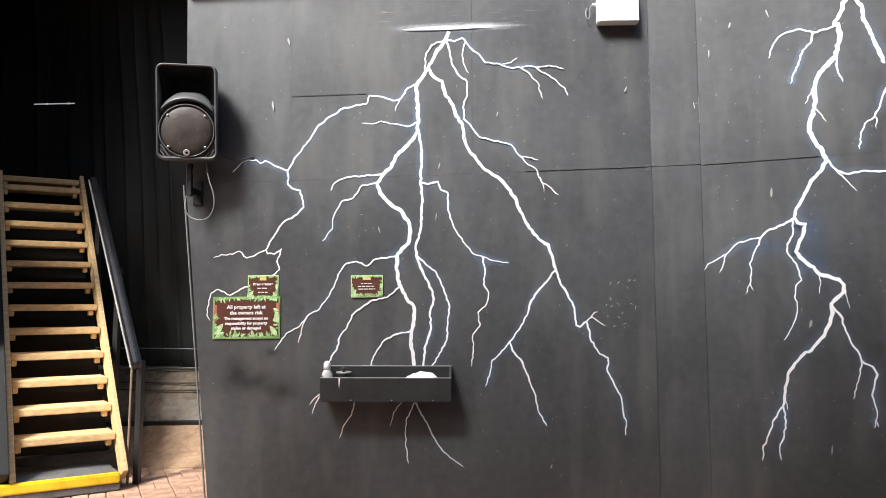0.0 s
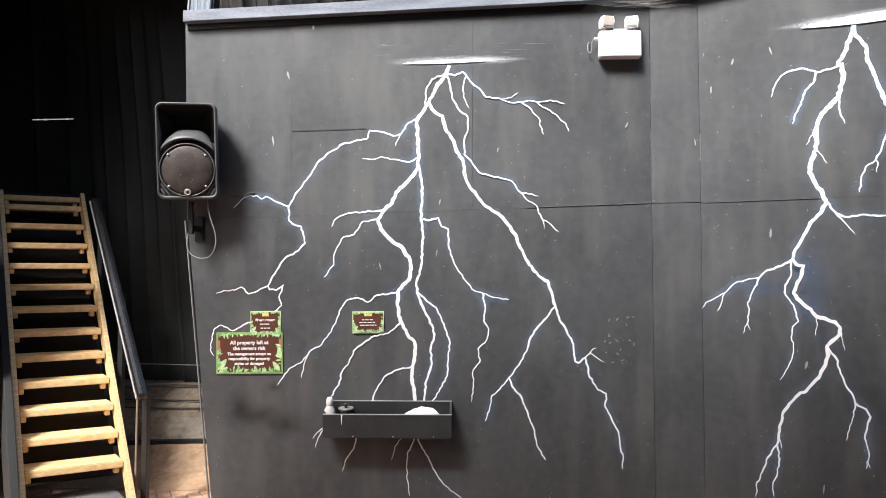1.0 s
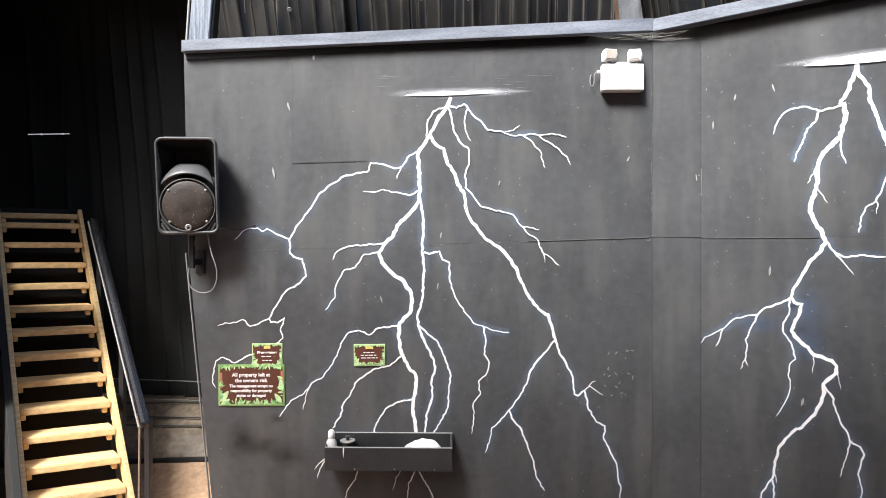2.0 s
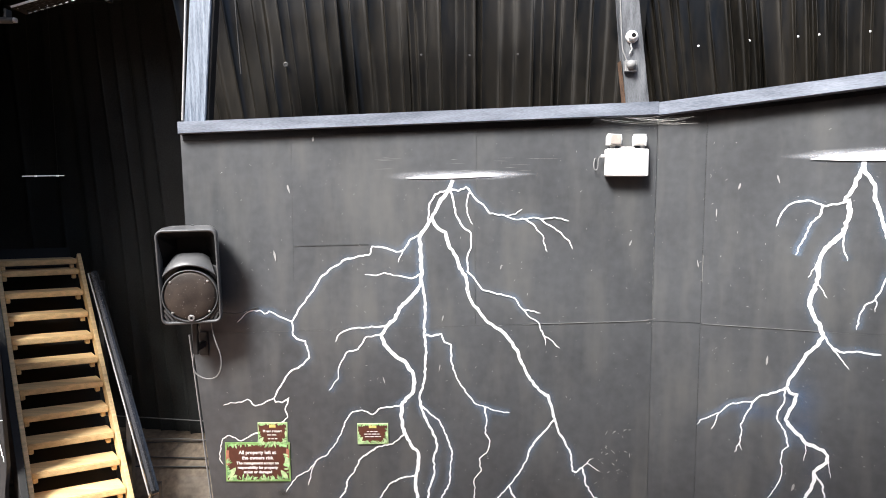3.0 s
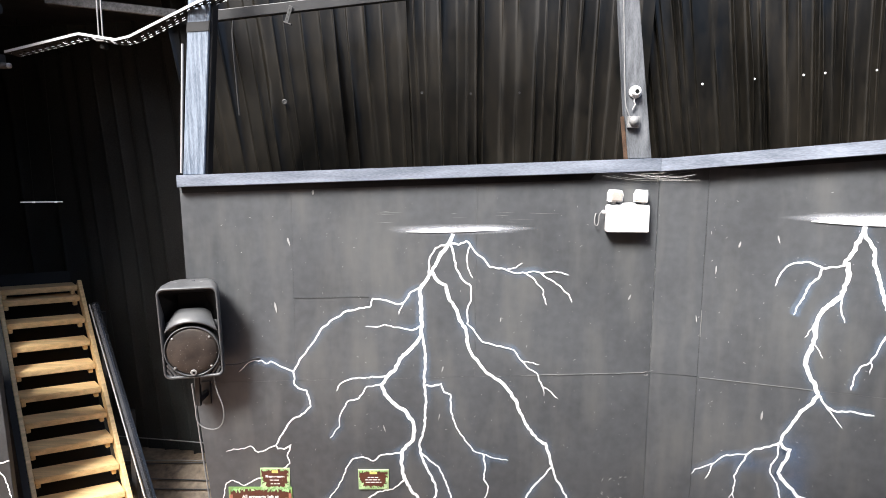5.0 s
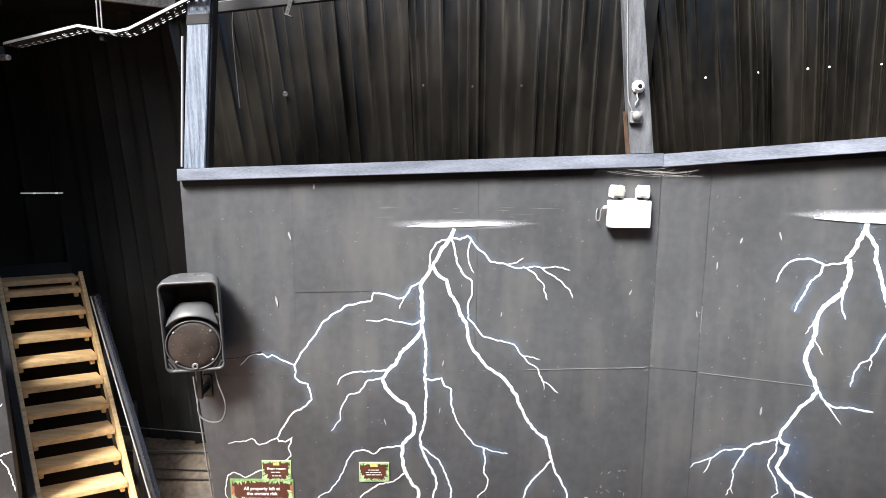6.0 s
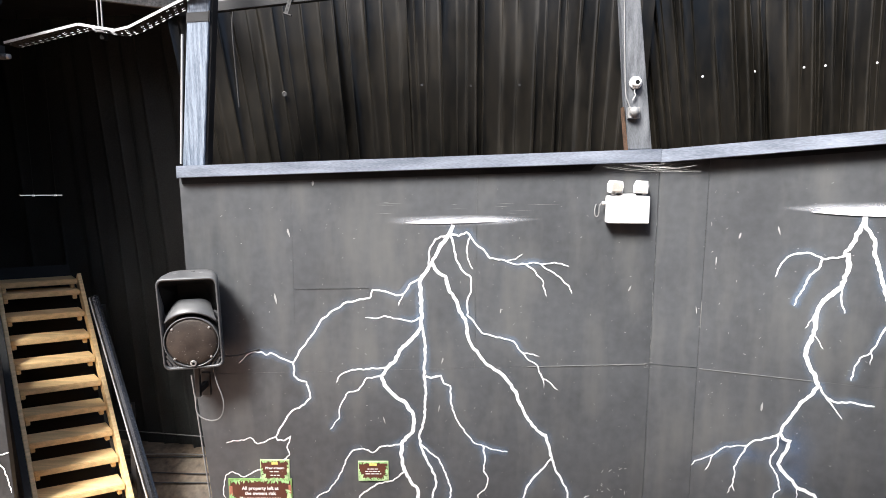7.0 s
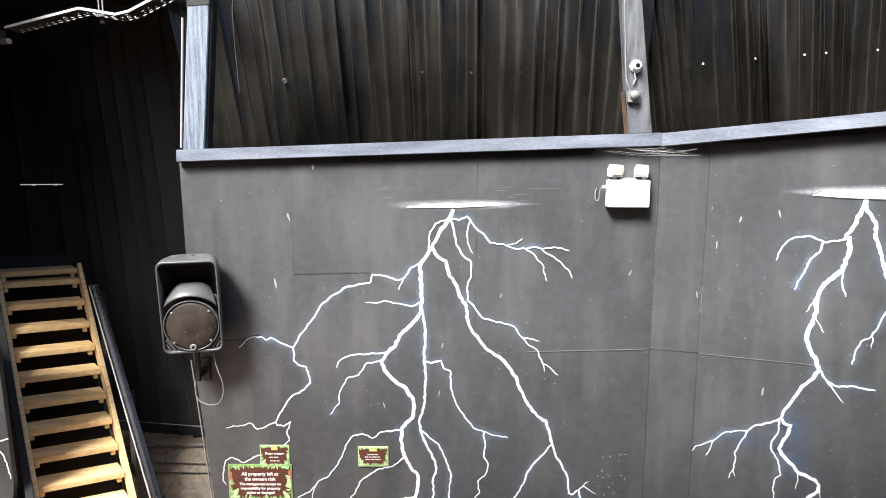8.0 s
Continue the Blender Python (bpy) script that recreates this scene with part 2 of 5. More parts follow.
def lathe(profile, steps=24, bm=None, m=None):
    """A turned body about z over a profile of (radius, z)."""
    bm = bm or bmesh.new()
    rings = []
    for r, z in profile:
        ring = []
        for i in range(steps):
            a = math.tau * i / steps
            p = Vector((r * math.cos(a), r * math.sin(a), z))
            ring.append(bm.verts.new(m @ p if m else p))
        rings.append(ring)
    for a, b in zip(rings, rings[1:]):
        for i in range(steps):
            j = (i + 1) % steps
            bm.faces.new((a[i], a[j], b[j], b[i]))
    bm.faces.new(rings[0][::-1])
    bm.faces.new(rings[-1])
    return bm


def tube(name, pts, r, material, parent=None, label="", cyclic=False):
    cu = bpy.data.curves.new(name, "CURVE")
    cu.dimensions, cu.bevel_depth, cu.bevel_resolution, cu.resolution_u = "3D", r, 3, 8
    sp = cu.splines.new("NURBS")
    sp.points.add(len(pts) - 1)
    for q, p in zip(sp.points, pts):
        q.co = (*p, 1)
    sp.use_endpoint_u, sp.order_u, sp.use_cyclic_u = True, 3, cyclic
    tmp = bpy.data.objects.new(name, cu)
    scene.collection.objects.link(tmp)
    me = bpy.data.meshes.new_from_object(tmp.evaluated_get(bpy.context.evaluated_depsgraph_get()))
    bpy.data.objects.remove(tmp)
    me.name = name
    for pl in me.polygons:
        pl.use_smooth = True
    me.materials.clear()
    me.materials.append(material)
    ob = new(name, me)
    ob.parent = parent
    if label:
        tagged(ob, label)
    return ob


def beam(name, a, b, w, h, material, parent=None, up=(0, 0, 1), bev=0.004, label=""):
    """A bar from a to b, w wide and h high."""
    a, b = Vector(a), Vector(b)
    d = (b - a).normalized()
    s = d.cross(Vector(up)).normalized()
    u = s.cross(d)
    bm = box(-w / 2, w / 2, 0, (b - a).length, -h / 2, h / 2, bev)
    m = Matrix((s, d, u)).transposed().to_4x4()
    m.translation = a
    ob = part(name, bm, material, parent, label)
    ob.matrix_basis = m
    return ob


# ---- ground ----
bm = bmesh.new()
bm = sheet([[(-60, y, FLOOR - 0.03) for y in (-60, 90)], [(60, y, FLOOR - 0.03) for y in (-60, 90)]])
for fc in bm.faces:
    fc.normal_flip() if fc.normal.z < 0 else None
ground = tagged(part("ground", bm, MORTAR), "sandy ground under the clay pavers", "ground", kind="structure")

# sandy ramp and concrete bank at the foot of the lining, with an open joint between them
for nm, prof, m, label in (
        ("ramp", [(4.46, FLOOR - 0.03), (4.46, FLOOR + 0.004), (4.66, FLOOR + 0.06), (4.93, FLOOR + 0.225), (4.93, FLOOR - 0.03)], SANDY, "worn sandy ramp behind the clay pavers"),
        ("bank", [(4.955, FLOOR - 0.03), (4.955, FLOOR + 0.235), (5.12, FLOOR + 0.42), (5.42, FLOOR + 0.63), (6.9, FLOOR + 0.70), (6.9, FLOOR - 0.03)], CONCRETE, "damp stained concrete bank, darkened for shade, under the black lining")):
    bm = bmesh.new()
    steps = 60
    rows = []
    for i in range(steps + 1):
        x = -6.0 + 5.0 * i / steps
        lift = lambda y, z: z + (0.014 * noise.noise((x * 2.3, y * 5, 1)) + 0.006 * noise.noise((x * 9, y * 17, 5)) if z > FLOOR else 0)
        skew = 0.10 * (x + 2.5)
        rows.append([(x, y + skew * (1 if 4.5 < y < 5.0 else 0), lift(y, z)) for y, z in prof])
    sheet(rows, bm)
    bmesh.ops.recalc_face_normals(bm, faces=bm.faces)
    tagged(part(nm, bm, m), label, "pavement", kind="structure")

# added dark strip stands in for the dark gap of the joint
tagged(beam("joint_strip", (-3.6, 4.83, FLOOR + 0.236), (-1.3, 5.06, FLOOR + 0.236), 0.05, 0.035, TRAYDARK), "dark strip for the open gap between ramp and bank", "edging", kind="structure")

# ---- the black panelled wall ----
def edge_x(z):
    return -1.512 - (z - 2.38) * 0.027 if z > 2.38 else -1.512 + (2.38 - z) * 0.098


def rail_z(x):
    return 3.766 + (x + 1.525) * 0.0415


wall_main = thing("wall_main", "black painted plywood wall with a lightning mural", "wall", kind="structure")
part("backing", prism([(edge_x(FLOOR) + 0.01, FLOOR), (edge_x(2.38) + 0.01, 2.38), (edge_x(3.6) + 0.01, 3.60), (1.66, 3.76), (1.66, FLOOR)],
                      WALL_Y + 0.018, WALL_Y + 0.10), DARK, wall_main)
GAP = 0.0002
cols = [-9, -0.805, 0.422, 1.612]


def panel(x0, x1, z0, z1, y, parent, top=None, left=None):
    lo = (left(z0) if left else x0 + GAP)
    hi = (left(z1) if left else x0 + GAP)
    loop = [(lo, z0 + GAP), (x1 - GAP, z0 + GAP), (x1 - GAP, (top(x1) if top else z1) - GAP), (hi, (top(x0) if top else z1) - GAP)]
    return part("panel", prism(loop, y, y + 0.018, 0.0008), WALL, parent)


seam = lambda x: 2.358 + (x + 1.10) * 0.0335
for i in range(3):
    x0, x1 = cols[i], cols[i + 1]
    left = edge_x if i == 0 else None
    xs = edge_x(2.4) if i == 0 else x0
    off = (0.0, 0.0012, -0.0008)[i]
    # the upper sheet starts at the sloping seam and runs up under the rail
    xa = edge_x(2.4) if i == 0 else x0 + GAP
    xb = edge_x(3.66) if i == 0 else x0 + GAP
    loop = [(xa, seam(xa) + GAP), (x1 - GAP, seam(x1) + GAP), (x1 - GAP, rail_z(x1) - 0.045), (xb, rail_z(xb) - 0.045)]
    part("panel", prism(loop, WALL_Y + 0.0008 - off, WALL_Y + 0.018, 0.0008), WALL, wall_main)
# one long sheet below the seam
panel(edge_x(2.4), cols[3], FLOOR, 2.4, WALL_Y, wall_main, seam, edge_x)

SIDE = Matrix.Translation((1.63, WALL_Y + 0.036, 0)) @ Matrix.Rotation(-SLOPE, 4, "Z")
wall_side = thing("wall_side", "black painted plywood side wall with a lightning mural", "wall", SIDE, kind="structure")
part("backing", prism([(0.02, FLOOR), (0.02, 3.78), (3.2, 4.08), (3.2, FLOOR)], 0.02, 0.10), DARK, wall_side)
side_rail = lambda u: 3.890 + u * 0.0905
for u0, u1 in ((0.298, 1.53), (1.53, 3.2)):
    for lower in (True, False):
        if lower:
            loop = [(u0 + GAP, FLOOR), (u1 - GAP, FLOOR), (u1 - GAP, 2.442 - GAP), (u0 + GAP, 2.442 - GAP)]
        else:
            loop = [(u0 + GAP, 2.442 + GAP), (u1 - GAP, 2.442 + GAP), (u1 - GAP, side_rail(u1) - 0.045), (u0 + GAP, side_rail(u0) - 0.045)]
        part("panel", prism(loop, 0.0 if lower else 0.001, 0.018, 0.0008), WALL, wall_side)

# narrow strip that eases the bend between the two walls
STRIP = Matrix.Translation((1.6125, WALL_Y, 0)) @ Matrix.Rotation(-math.atan2(0.0645, 0.298), 4, "Z")
for z0, z1, z2 in ((FLOOR, 2.445, 2.442), (2.447, 3.845, 3.872)):
    o = part("panel", prism([(0.001, z0), (0.3035, z0), (0.3035, z2), (0.001, z1)], 0.0, 0.018, 0.0008), WALL, wall_main)
    o.matrix_basis = STRIP

# faint raised joint of a patch board
tagged(beam("trim", (-0.802, WALL_Y - 0.001, 2.946), (-0.30, WALL_Y - 0.001, 2.960), 0.003, 0.004, WALL), "thin black filler line across a wall board", "trim", kind="structure")

# ---- blue-grey steel frame over the wall ----
frame_main = thing("steel_frame", "worn blue-grey painted steel frame on the wall top", "frame")
xa, xb = -1.538, 1.600
loop = [(xa, rail_z(xa) - 0.078), (xb, rail_z(xb) - 0.085), (xb, rail_z(xb)), (xa, rail_z(xa))]
part("rail", prism(loop, WALL_Y - 0.058, WALL_Y + 0.06, 0.004), BLUE, frame_main)
rail2 = part("rail", prism([(-0.018, side_rail(0) - 0.085), (3.2, side_rail(3.2) - 0.08), (3.2, side_rail(3.2)), (-0.018, side_rail(0))], -0.092, 0.03, 0.004), BLUE, frame_main)
rail2.matrix_basis = SIDE
ROOF_Z = 5.25
part("post", prism([(-1.508, rail_z(-1.5)), (-1.370, rail_z(-1.36)), (-1.252, ROOF_Z), (-1.392, ROOF_Z)], WALL_Y - 0.02, WALL_Y + 0.0, 0.004), BLUE_UP, frame_main)
part("post_web", prism([(-1.49, rail_z(-1.5)), (-1.355, rail_z(-1.36)), (-1.237, ROOF_Z), (-1.37, ROOF_Z)], WALL_Y + 0.0005, WALL_Y + 0.09, 0.003), BLACKWOOD, frame_main, "dark rear of the post")
part("post", prism([(1.393, rail_z(1.4)), (1.547, rail_z(1.56)), (1.375, ROOF_Z), (1.262, ROOF_Z)], WALL_Y - 0.02, WALL_Y + 0.05, 0.005), POSTGREY, frame_main)
part("flange", prism([(1.386, rail_z(1.4)), (1.392, rail_z(1.4)), (1.355, 4.16), (1.3515, 4.16)], WALL_Y - 0.025, WALL_Y + 0.05, 0.002), RUST, frame_main, "rust-stained edge of the post")
part("collar", prism([(-1.443, 4.665), (-1.292, 4.675), (-1.286, 4.745), (-1.436, 4.735)], WALL_Y - 0.024, WALL_Y + 0.07, 0.006), BLACKWOOD, frame_main, "dark band round the post")
# added black strips that stand in for the shadow under the rails
loop = [(edge_x(3.6) + 0.02, rail_z(-1.5) - 0.120), (1.16, rail_z(1.16) - 0.126), (1.20, rail_z(1.2) - 0.084), (edge_x(3.7) + 0.02, rail_z(-1.5) - 0.077)]
part("rail_shade", prism(loop, WALL_Y - 0.012, WALL_Y + 0.0, 0.003), BLACKWOOD, frame_main, "black strip for the shadow under the rail")
side_shade = part("rail_shade", prism([(0.55, side_rail(0.55) - 0.110), (3.2, side_rail(3.2) - 0.130), (3.2, side_rail(3.2) - 0.080), (0.30, side_rail(0.3) - 0.083)], -0.012, 0.0, 0.003), BLACKWOOD, frame_main, "black strip for the shadow under the rail")
side_shade.matrix_basis = SIDE
# pale conduit beside the post and down the wall's open edge
tagged(tube("conduit", [(-1.522, WALL_Y - 0.01, 3.78), (-1.496, WALL_Y - 0.01, 4.2), (-1.474, WALL_Y - 0.01, 4.60)], 0.008, GREYPLASTIC), "thin pale conduit beside the steel post", "pipe")
tagged(tube("conduit", [(edge_x(2.34) - 0.018, WALL_Y - 0.004, 2.34), (edge_x(1.3) - 0.014, WALL_Y - 0.004, 1.3), (edge_x(FLOOR) - 0.014, WALL_Y - 0.004, FLOOR)], 0.006, CABLE), "grey conduit down the edge of the black wall", "pipe")


# ---- pleated black lining behind the frame ----
def lining(name, x0, x1, y0, y1, z0, z1, slant, seed, depth=0.05, fold=0.16, material=None):
    rng = random.Random(seed)
    # irregular pleats: each has its own width, depth and lean
    xs, pos = [], x0
    while pos < x1:
        w = fold * rng.uniform(0.45, 1.4)
        xs.append((pos, w, depth * rng.uniform(0.25, 1.1), rng.uniform(0.035, 0.11), rng.uniform(-0.03, 0.03)))
        pos += w
    nz = 26
    rows = []
    for k in range(nz + 1):
        f = k / nz
        row = []
        for i, (p, w, d, sharp, lean) in enumerate(xs):
            # a narrow pinched fold that comes and goes along its height, then a slack flat run
            pinch = 0.12 + 1.5 * max(0.0, 0.30 + noise.noise((p * 5.1, f * 2.6, seed)))
            for s in (0.0, sharp * 0.35, sharp * 0.7, sharp, sharp + 0.05, sharp + 0.12, 0.36, 0.52, 0.68, 0.84):
                q = (p + s * w - x0) / (x1 - x0)
                if s <= sharp:
                    h = math.sin(math.pi * s / sharp / 2) ** 1.3 * pinch
                else:
                    g = (s - sharp) / (1 - sharp)
                    h = pinch * math.exp(-g * 9) + 0.35 * (1 - g) ** 1.5 * min(1, g * 6)
                x = p + s * w + slant(q) * (1 - f) + lean * (1 - f) * f
                y = y0 + (y1 - y0) * q - d * h + 0.016 * noise.noise((x * 2.2, f * 2.4, seed + 4)) + 0.007 * noise.noise((x * 8, f * 4, seed + 9)) + 0.0022 * noise.noise((x * 31, f * 2.5, seed + 2))
                row.append((x, y, z0 + (z1 - z0) * f))
        rows.append(row)
    ob = part(name, sheet(rows), material or CLOTH)
    for pl in ob.data.polygons:
        pl.use_smooth = True
    return tagged(ob, "black pleated fabric lining pinned to the building", "wall lining", kind="structure")


lining("lining_main", -2.15, 1.86, 4.66, 4.66, 2.9, 5.8, lambda q: 0.56 * max(0, 1 - q * 1.5) - 0.16 * max(0, q - 0.7) / 0.3, 3, 0.060, 0.115)
lining("lining_side", 1.36, 5.7, 4.76, 4.82, 2.9, 5.8, lambda q: 0.50 * max(0, 1 - q * 1.6), 8, 0.060, 0.125)
lining("lining_stair", -7.5, -1.25, 6.35, 5.40, FLOOR + 0.3, 6.2, lambda q: 0.7 * q, 12, 0.06, 0.30, CLOTHDARK)

# pins that hold the fabric
pin_bm = lambda: lathe([(0.002, -0.004), (0.008, -0.002), (0.010, 0.001), (0.007, 0.005), (0.003, 0.007)], 10)
first = None
for x, y, z in ((2.236, 4.745, 4.489), (2.642, 4.745, 4.530), (3.030, 4.75, 4.563), (3.200, 4.755, 4.579), (3.606, 4.76, 4.604)):
    m = Matrix.Translation((x, y - 0.035, z)) @ Matrix.Rotation(radians(90), 4, "X")
    if first is None:
        first = tagged(part("fabric_pin", pin_bm(), LAMPWHITE), "small white washer pin in black fabric", "pin", "lining pins")
        first.matrix_basis = m
    else:
        o = copy_thing(first, m)

eyelet = tagged(part("fabric_eyelet", lathe([(0.012, -0.002), (0.020, 0.0), (0.021, 0.004), (0.014, 0.006), (0.010, 0.002)], 14), CABLEDARK), "small dull metal eyelet in black fabric", "eyelet", "lining eyelets")
eyelet.matrix_basis = Matrix.Translation((-1.062, 4.615, 4.328)) @ Matrix.Rotation(radians(90), 4, "X")
for x, z in ((0.017, 4.402), (0.400, 4.398), (0.780, 4.406)):
    copy_thing(eyelet, Matrix.Translation((x, 4.615, z)) @ Matrix.Rotation(radians(90), 4, "X") @ Matrix.Scale(0.45, 4))

# ---- roof over the stair, dark, with a beam ----
# the forward box is out of view, added to shade the upper treads
tagged(part("ceiling", box(-7.6, -1.60, 4.2, 7.1, 5.15, 5.25, 0, bm=box(-7.6, -2.75, 2.55, 4.2, 5.15, 5.25, 0)), BLACKWOOD), "dark roof boarding over the timber stair, extended to shade it", "ceiling", kind="structure")
# unseen board added to keep the sky's light off the top treads
tagged(part("fascia", box(-7.6, -3.52, 4.40, 4.45, 3.0, 5.15, 0), BLACKWOOD), "unseen dark board added to shade the top of the stair", "fascia", kind="structure")
roof_beam = tagged(beam("roof_beam", (-1.48, 4.08, 4.84), (0.55, 4.11, 5.075), 0.05, 0.07, BLACKWOOD), "dark sloping steel beam at the head of the lining", "beam")
tagged(beam("roof_beam", (-2.75, 4.40, 5.04), (-1.82, 4.47, 4.955), 0.05, 0.06, BEAMGREY), "pale patched roof beam behind the cable tray", "beam")
clip = thing("roof_clip", "small perforated steel clip hung from the roof beam", "bracket", pose(-0.89, 4.055, 4.80, 0, 18, 0))
part("plate", box(-0.014, 0.014, -0.004, 0.0, 0.0, 0.12, 0.002), CABLEDARK, clip)
part("flange", box(-0.014, 0.045, -0.030, -0.004, -0.004, 0.004, 0.002), CABLEDARK, clip)
for k in range(3):
    part("slot", box(-0.005, 0.005, -0.0048, -0.0035, 0.022 + 0.03 * k, 0.036 + 0.03 * k, 0), DARK, clip)
tagged(tube("roof_cable", [(-1.16, 4.115, 4.885), (-1.22, 4.20, 4.94), (-1.30, 4.28, 4.94), (-1.352, 4.30, 4.84), (-1.345, 4.32, 4.55), (-1.33, 4.34, 4.2)], 0.006, CABLEDARK), "thin black cable looping behind the steel post", "cable")
# plain unseen walls close the yard; the sky stays open above the painted wall
for nm, c in (("wall_left", (-7.7, -7.5, -7, 7.1)), ("wall_right", (7.0, 7.2, -7, 5.2)), ("wall_rear", (-7.5, 7.0, -7.0, -6.8))):
    tagged(part(nm, box(*c, FLOOR, 6.2, 0), BLACKWOOD), "plain dark wall closing the yard", "wall", kind="structure")
# roof behind the camera and canopy are added, unseen, to shade wall and stair
tagged(part("roof", box(-4.6, 7.2, -7.0, 0.34, 6.2, 6.3, 0), BLACKWOOD), "unseen dark roof added to shade the lower wall", "roof", kind="structure")
tagged(part("shade_canopy", box(-7.7, -4.25, 1.95, 4.2, 6.2, 6.3, 0), BLACKWOOD), "unseen roof piece added to shade the stair", "roof", kind="structure")


# ---- lightning murals ----
layer = [0]


def bolt_maker(parent, y):
    rng = random.Random(5)

    def make(points, w0, w1, haze=True):
        """A painted branch: a jagged stroke through its bends, tapering from w0 to w1."""
        pts = [Vector((p[0], 0, p[1])) for p in points]
        path, total = [], sum((b - a).length for a, b in zip(pts, pts[1:]))
        done = 0.0
        for a, b in zip(pts, pts[1:]):
            seg = (b - a).length
            k = max(1, round(seg / 0.020))
            nrm = Vector((-(b - a).z, 0, (b - a).x)).normalized()
            for i in range(k):
                f = i / k
                j = rng.uniform(-1, 1) * 0.0050 if i else 0
                path.append((a + (b - a) * f + nrm * j, (done + seg * f) / total))
            done += seg
        path.append((pts[-1], 1.0))
        layer[0] += 1
        yy = y - 0.0012 - 0.00012 * (layer[0] % 40)

        def ribbon(scale, ypos):
            left, right = [], []
            for i, (p, f) in enumerate(path):
                d = (path[min(i + 1, len(path) - 1)][0] - path[max(i - 1, 0)][0]).normalized()
                nrm = Vector((-d.z, 0, d.x))
                w = (w0 + (w1 - w0) * f) / 2 * rng.uniform(0.66, 0.98) if scale == 1 else (w0 + (w1 - w0) * f) / 2 + scale
                if scale == 1 and i == len(path) - 1:
                    w *= 0.4
                left.append(p + nrm * w + Vector((0, ypos, 0)))
                right.append(p - nrm * w + Vector((0, ypos, 0)))
            return left, right

        a, b = ribbon(1, yy)
        part("branch", sheet([b, a]), WHITE, parent)
        if haze and w0 > 0.012:
            a, b = ribbon(0.042, y - 0.0006 - 0.000012 * (layer[0] % 40))
            mid = [(p + q) / 2 for p, q in zip(a, b)]
            bm = sheet([b, mid, a])
            uv = bm.loops.layers.uv.new("UVMap")
            bm.verts.index_update()
            k = len(a)
            for fc in bm.faces:
                for lp in fc.loops:
                    idx = lp.vert.index
                    lp[uv].uv = (0, 1.0 if k <= idx < 2 * k else 0.0)
            part("haze", bm, HAZE, parent, "faint blue-white sprayed haze")
    return make


def stroke_cloud(parent, x0, x1, z, y, thick, peak):
    """The long flat brush stroke from which a bolt falls."""
    up, lo = [], []
    for i in range(41):
        f = i / 40
        h = thick * (math.sin(math.pi * min(1, f / (2 * peak)) / 1 if f < peak else math.pi * (0.5 + (f - peak) / (2 * (1 - peak))))) ** 0.8 if 0 < f < 1 else 0.0005
        zz = z(f)
        up.append((x0 + (x1 - x0) * f, y - 0.0075, zz + h * 0.62 + 0.002 * noise.noise((f * 30, 1, 2))))
        lo.append((x0 + (x1 - x0) * f, y - 0.0075, zz - h * 0.38))
    part("brush_stroke", sheet([lo, up]), WHITE, parent)


mural = thing("lightning_mural", "white branching lightning bolt painted on the black wall", "mural")
bolt = bolt_maker(mural, WALL_Y - 0.0005)
bolt([(0.266, 3.389), (0.235, 3.324), (0.170, 3.228), (0.120, 3.124), (0.075, 3.056), (0.044, 3.005), (0.053, 2.898), (0.061, 2.780), (0.050, 2.683)], 0.027, 0.030)
bolt([(0.050, 2.691), (-0.010, 2.605), (-0.093, 2.529), (-0.119, 2.459), (-0.179, 2.402), (-0.217, 2.345), (-0.197, 2.280), (-0.128, 2.208), (-0.045, 2.147), (0.001, 2.071), (0.009, 2.015), (-0.006, 1.940), (-0.073, 1.874), (-0.083, 1.792), (-0.075, 1.700), (-0.045, 1.634), (-0.003, 1.553), (0.031, 1.528), (0.035, 1.444), (0.016, 1.339), (0.017, 1.250), (0.040, 1.125)], 0.027, 0.030)
bolt([(0.058, 2.698), (0.085, 2.559), (0.074, 2.413), (0.087, 2.241), (0.083, 2.146), (0.073, 2.015), (0.043, 1.922), (0.048, 1.858), (0.093, 1.744), (0.157, 1.619), (0.161, 1.554), (0.139, 1.481), (0.146, 1.374), (0.128, 1.321), (0.109, 1.267), (0.096, 1.125)], 0.020, 0.017)
bolt([(0.051, 1.858), (0.119, 1.792), (0.175, 1.755), (0.228, 1.645), (0.269, 1.517), (0.254, 1.392), (0.250, 1.303), (0.195, 1.197), (0.147, 1.132)], 0.013, 0.013)
bolt([(0.124, 3.132), (0.170, 3.068), (0.220, 3.044), (0.240, 2.957), (0.286, 2.886), (0.316, 2.800), (0.358, 2.741), (0.370, 2.644), (0.400, 2.567), (0.446, 2.509), (0.506, 2.433), (0.589, 2.384), (0.649, 2.320), (0.705, 2.244), (0.738, 2.151), (0.790, 2.057), (0.831, 1.995), (0.886, 1.947), (0.920, 1.929), (0.945, 1.856), (0.970, 1.764)], 0.027, 0.023)
bolt([(0.970, 1.771), (0.995, 1.673), (1.042, 1.601), (1.086, 1.512), (1.088, 1.440), (1.095, 1.400), (1.120, 1.389), (1.162, 1.423), (1.179, 1.369), (1.184, 1.315), (1.244, 1.213), (1.298, 1.189), (1.301, 1.154), (1.288, 1.115), (1.330, 1.027), (1.370, 0.952), (1.389, 0.828), (1.406, 0.775), (1.400, 0.697)], 0.017, 0.010)
bolt([(1.162, 1.423), (1.199, 1.453), (1.232, 1.429), (1.286, 1.397)], 0.010, 0.007)
bolt([(1.188, 1.446), (1.214, 1.482), (1.237, 1.487)], 0.010, 0.007)
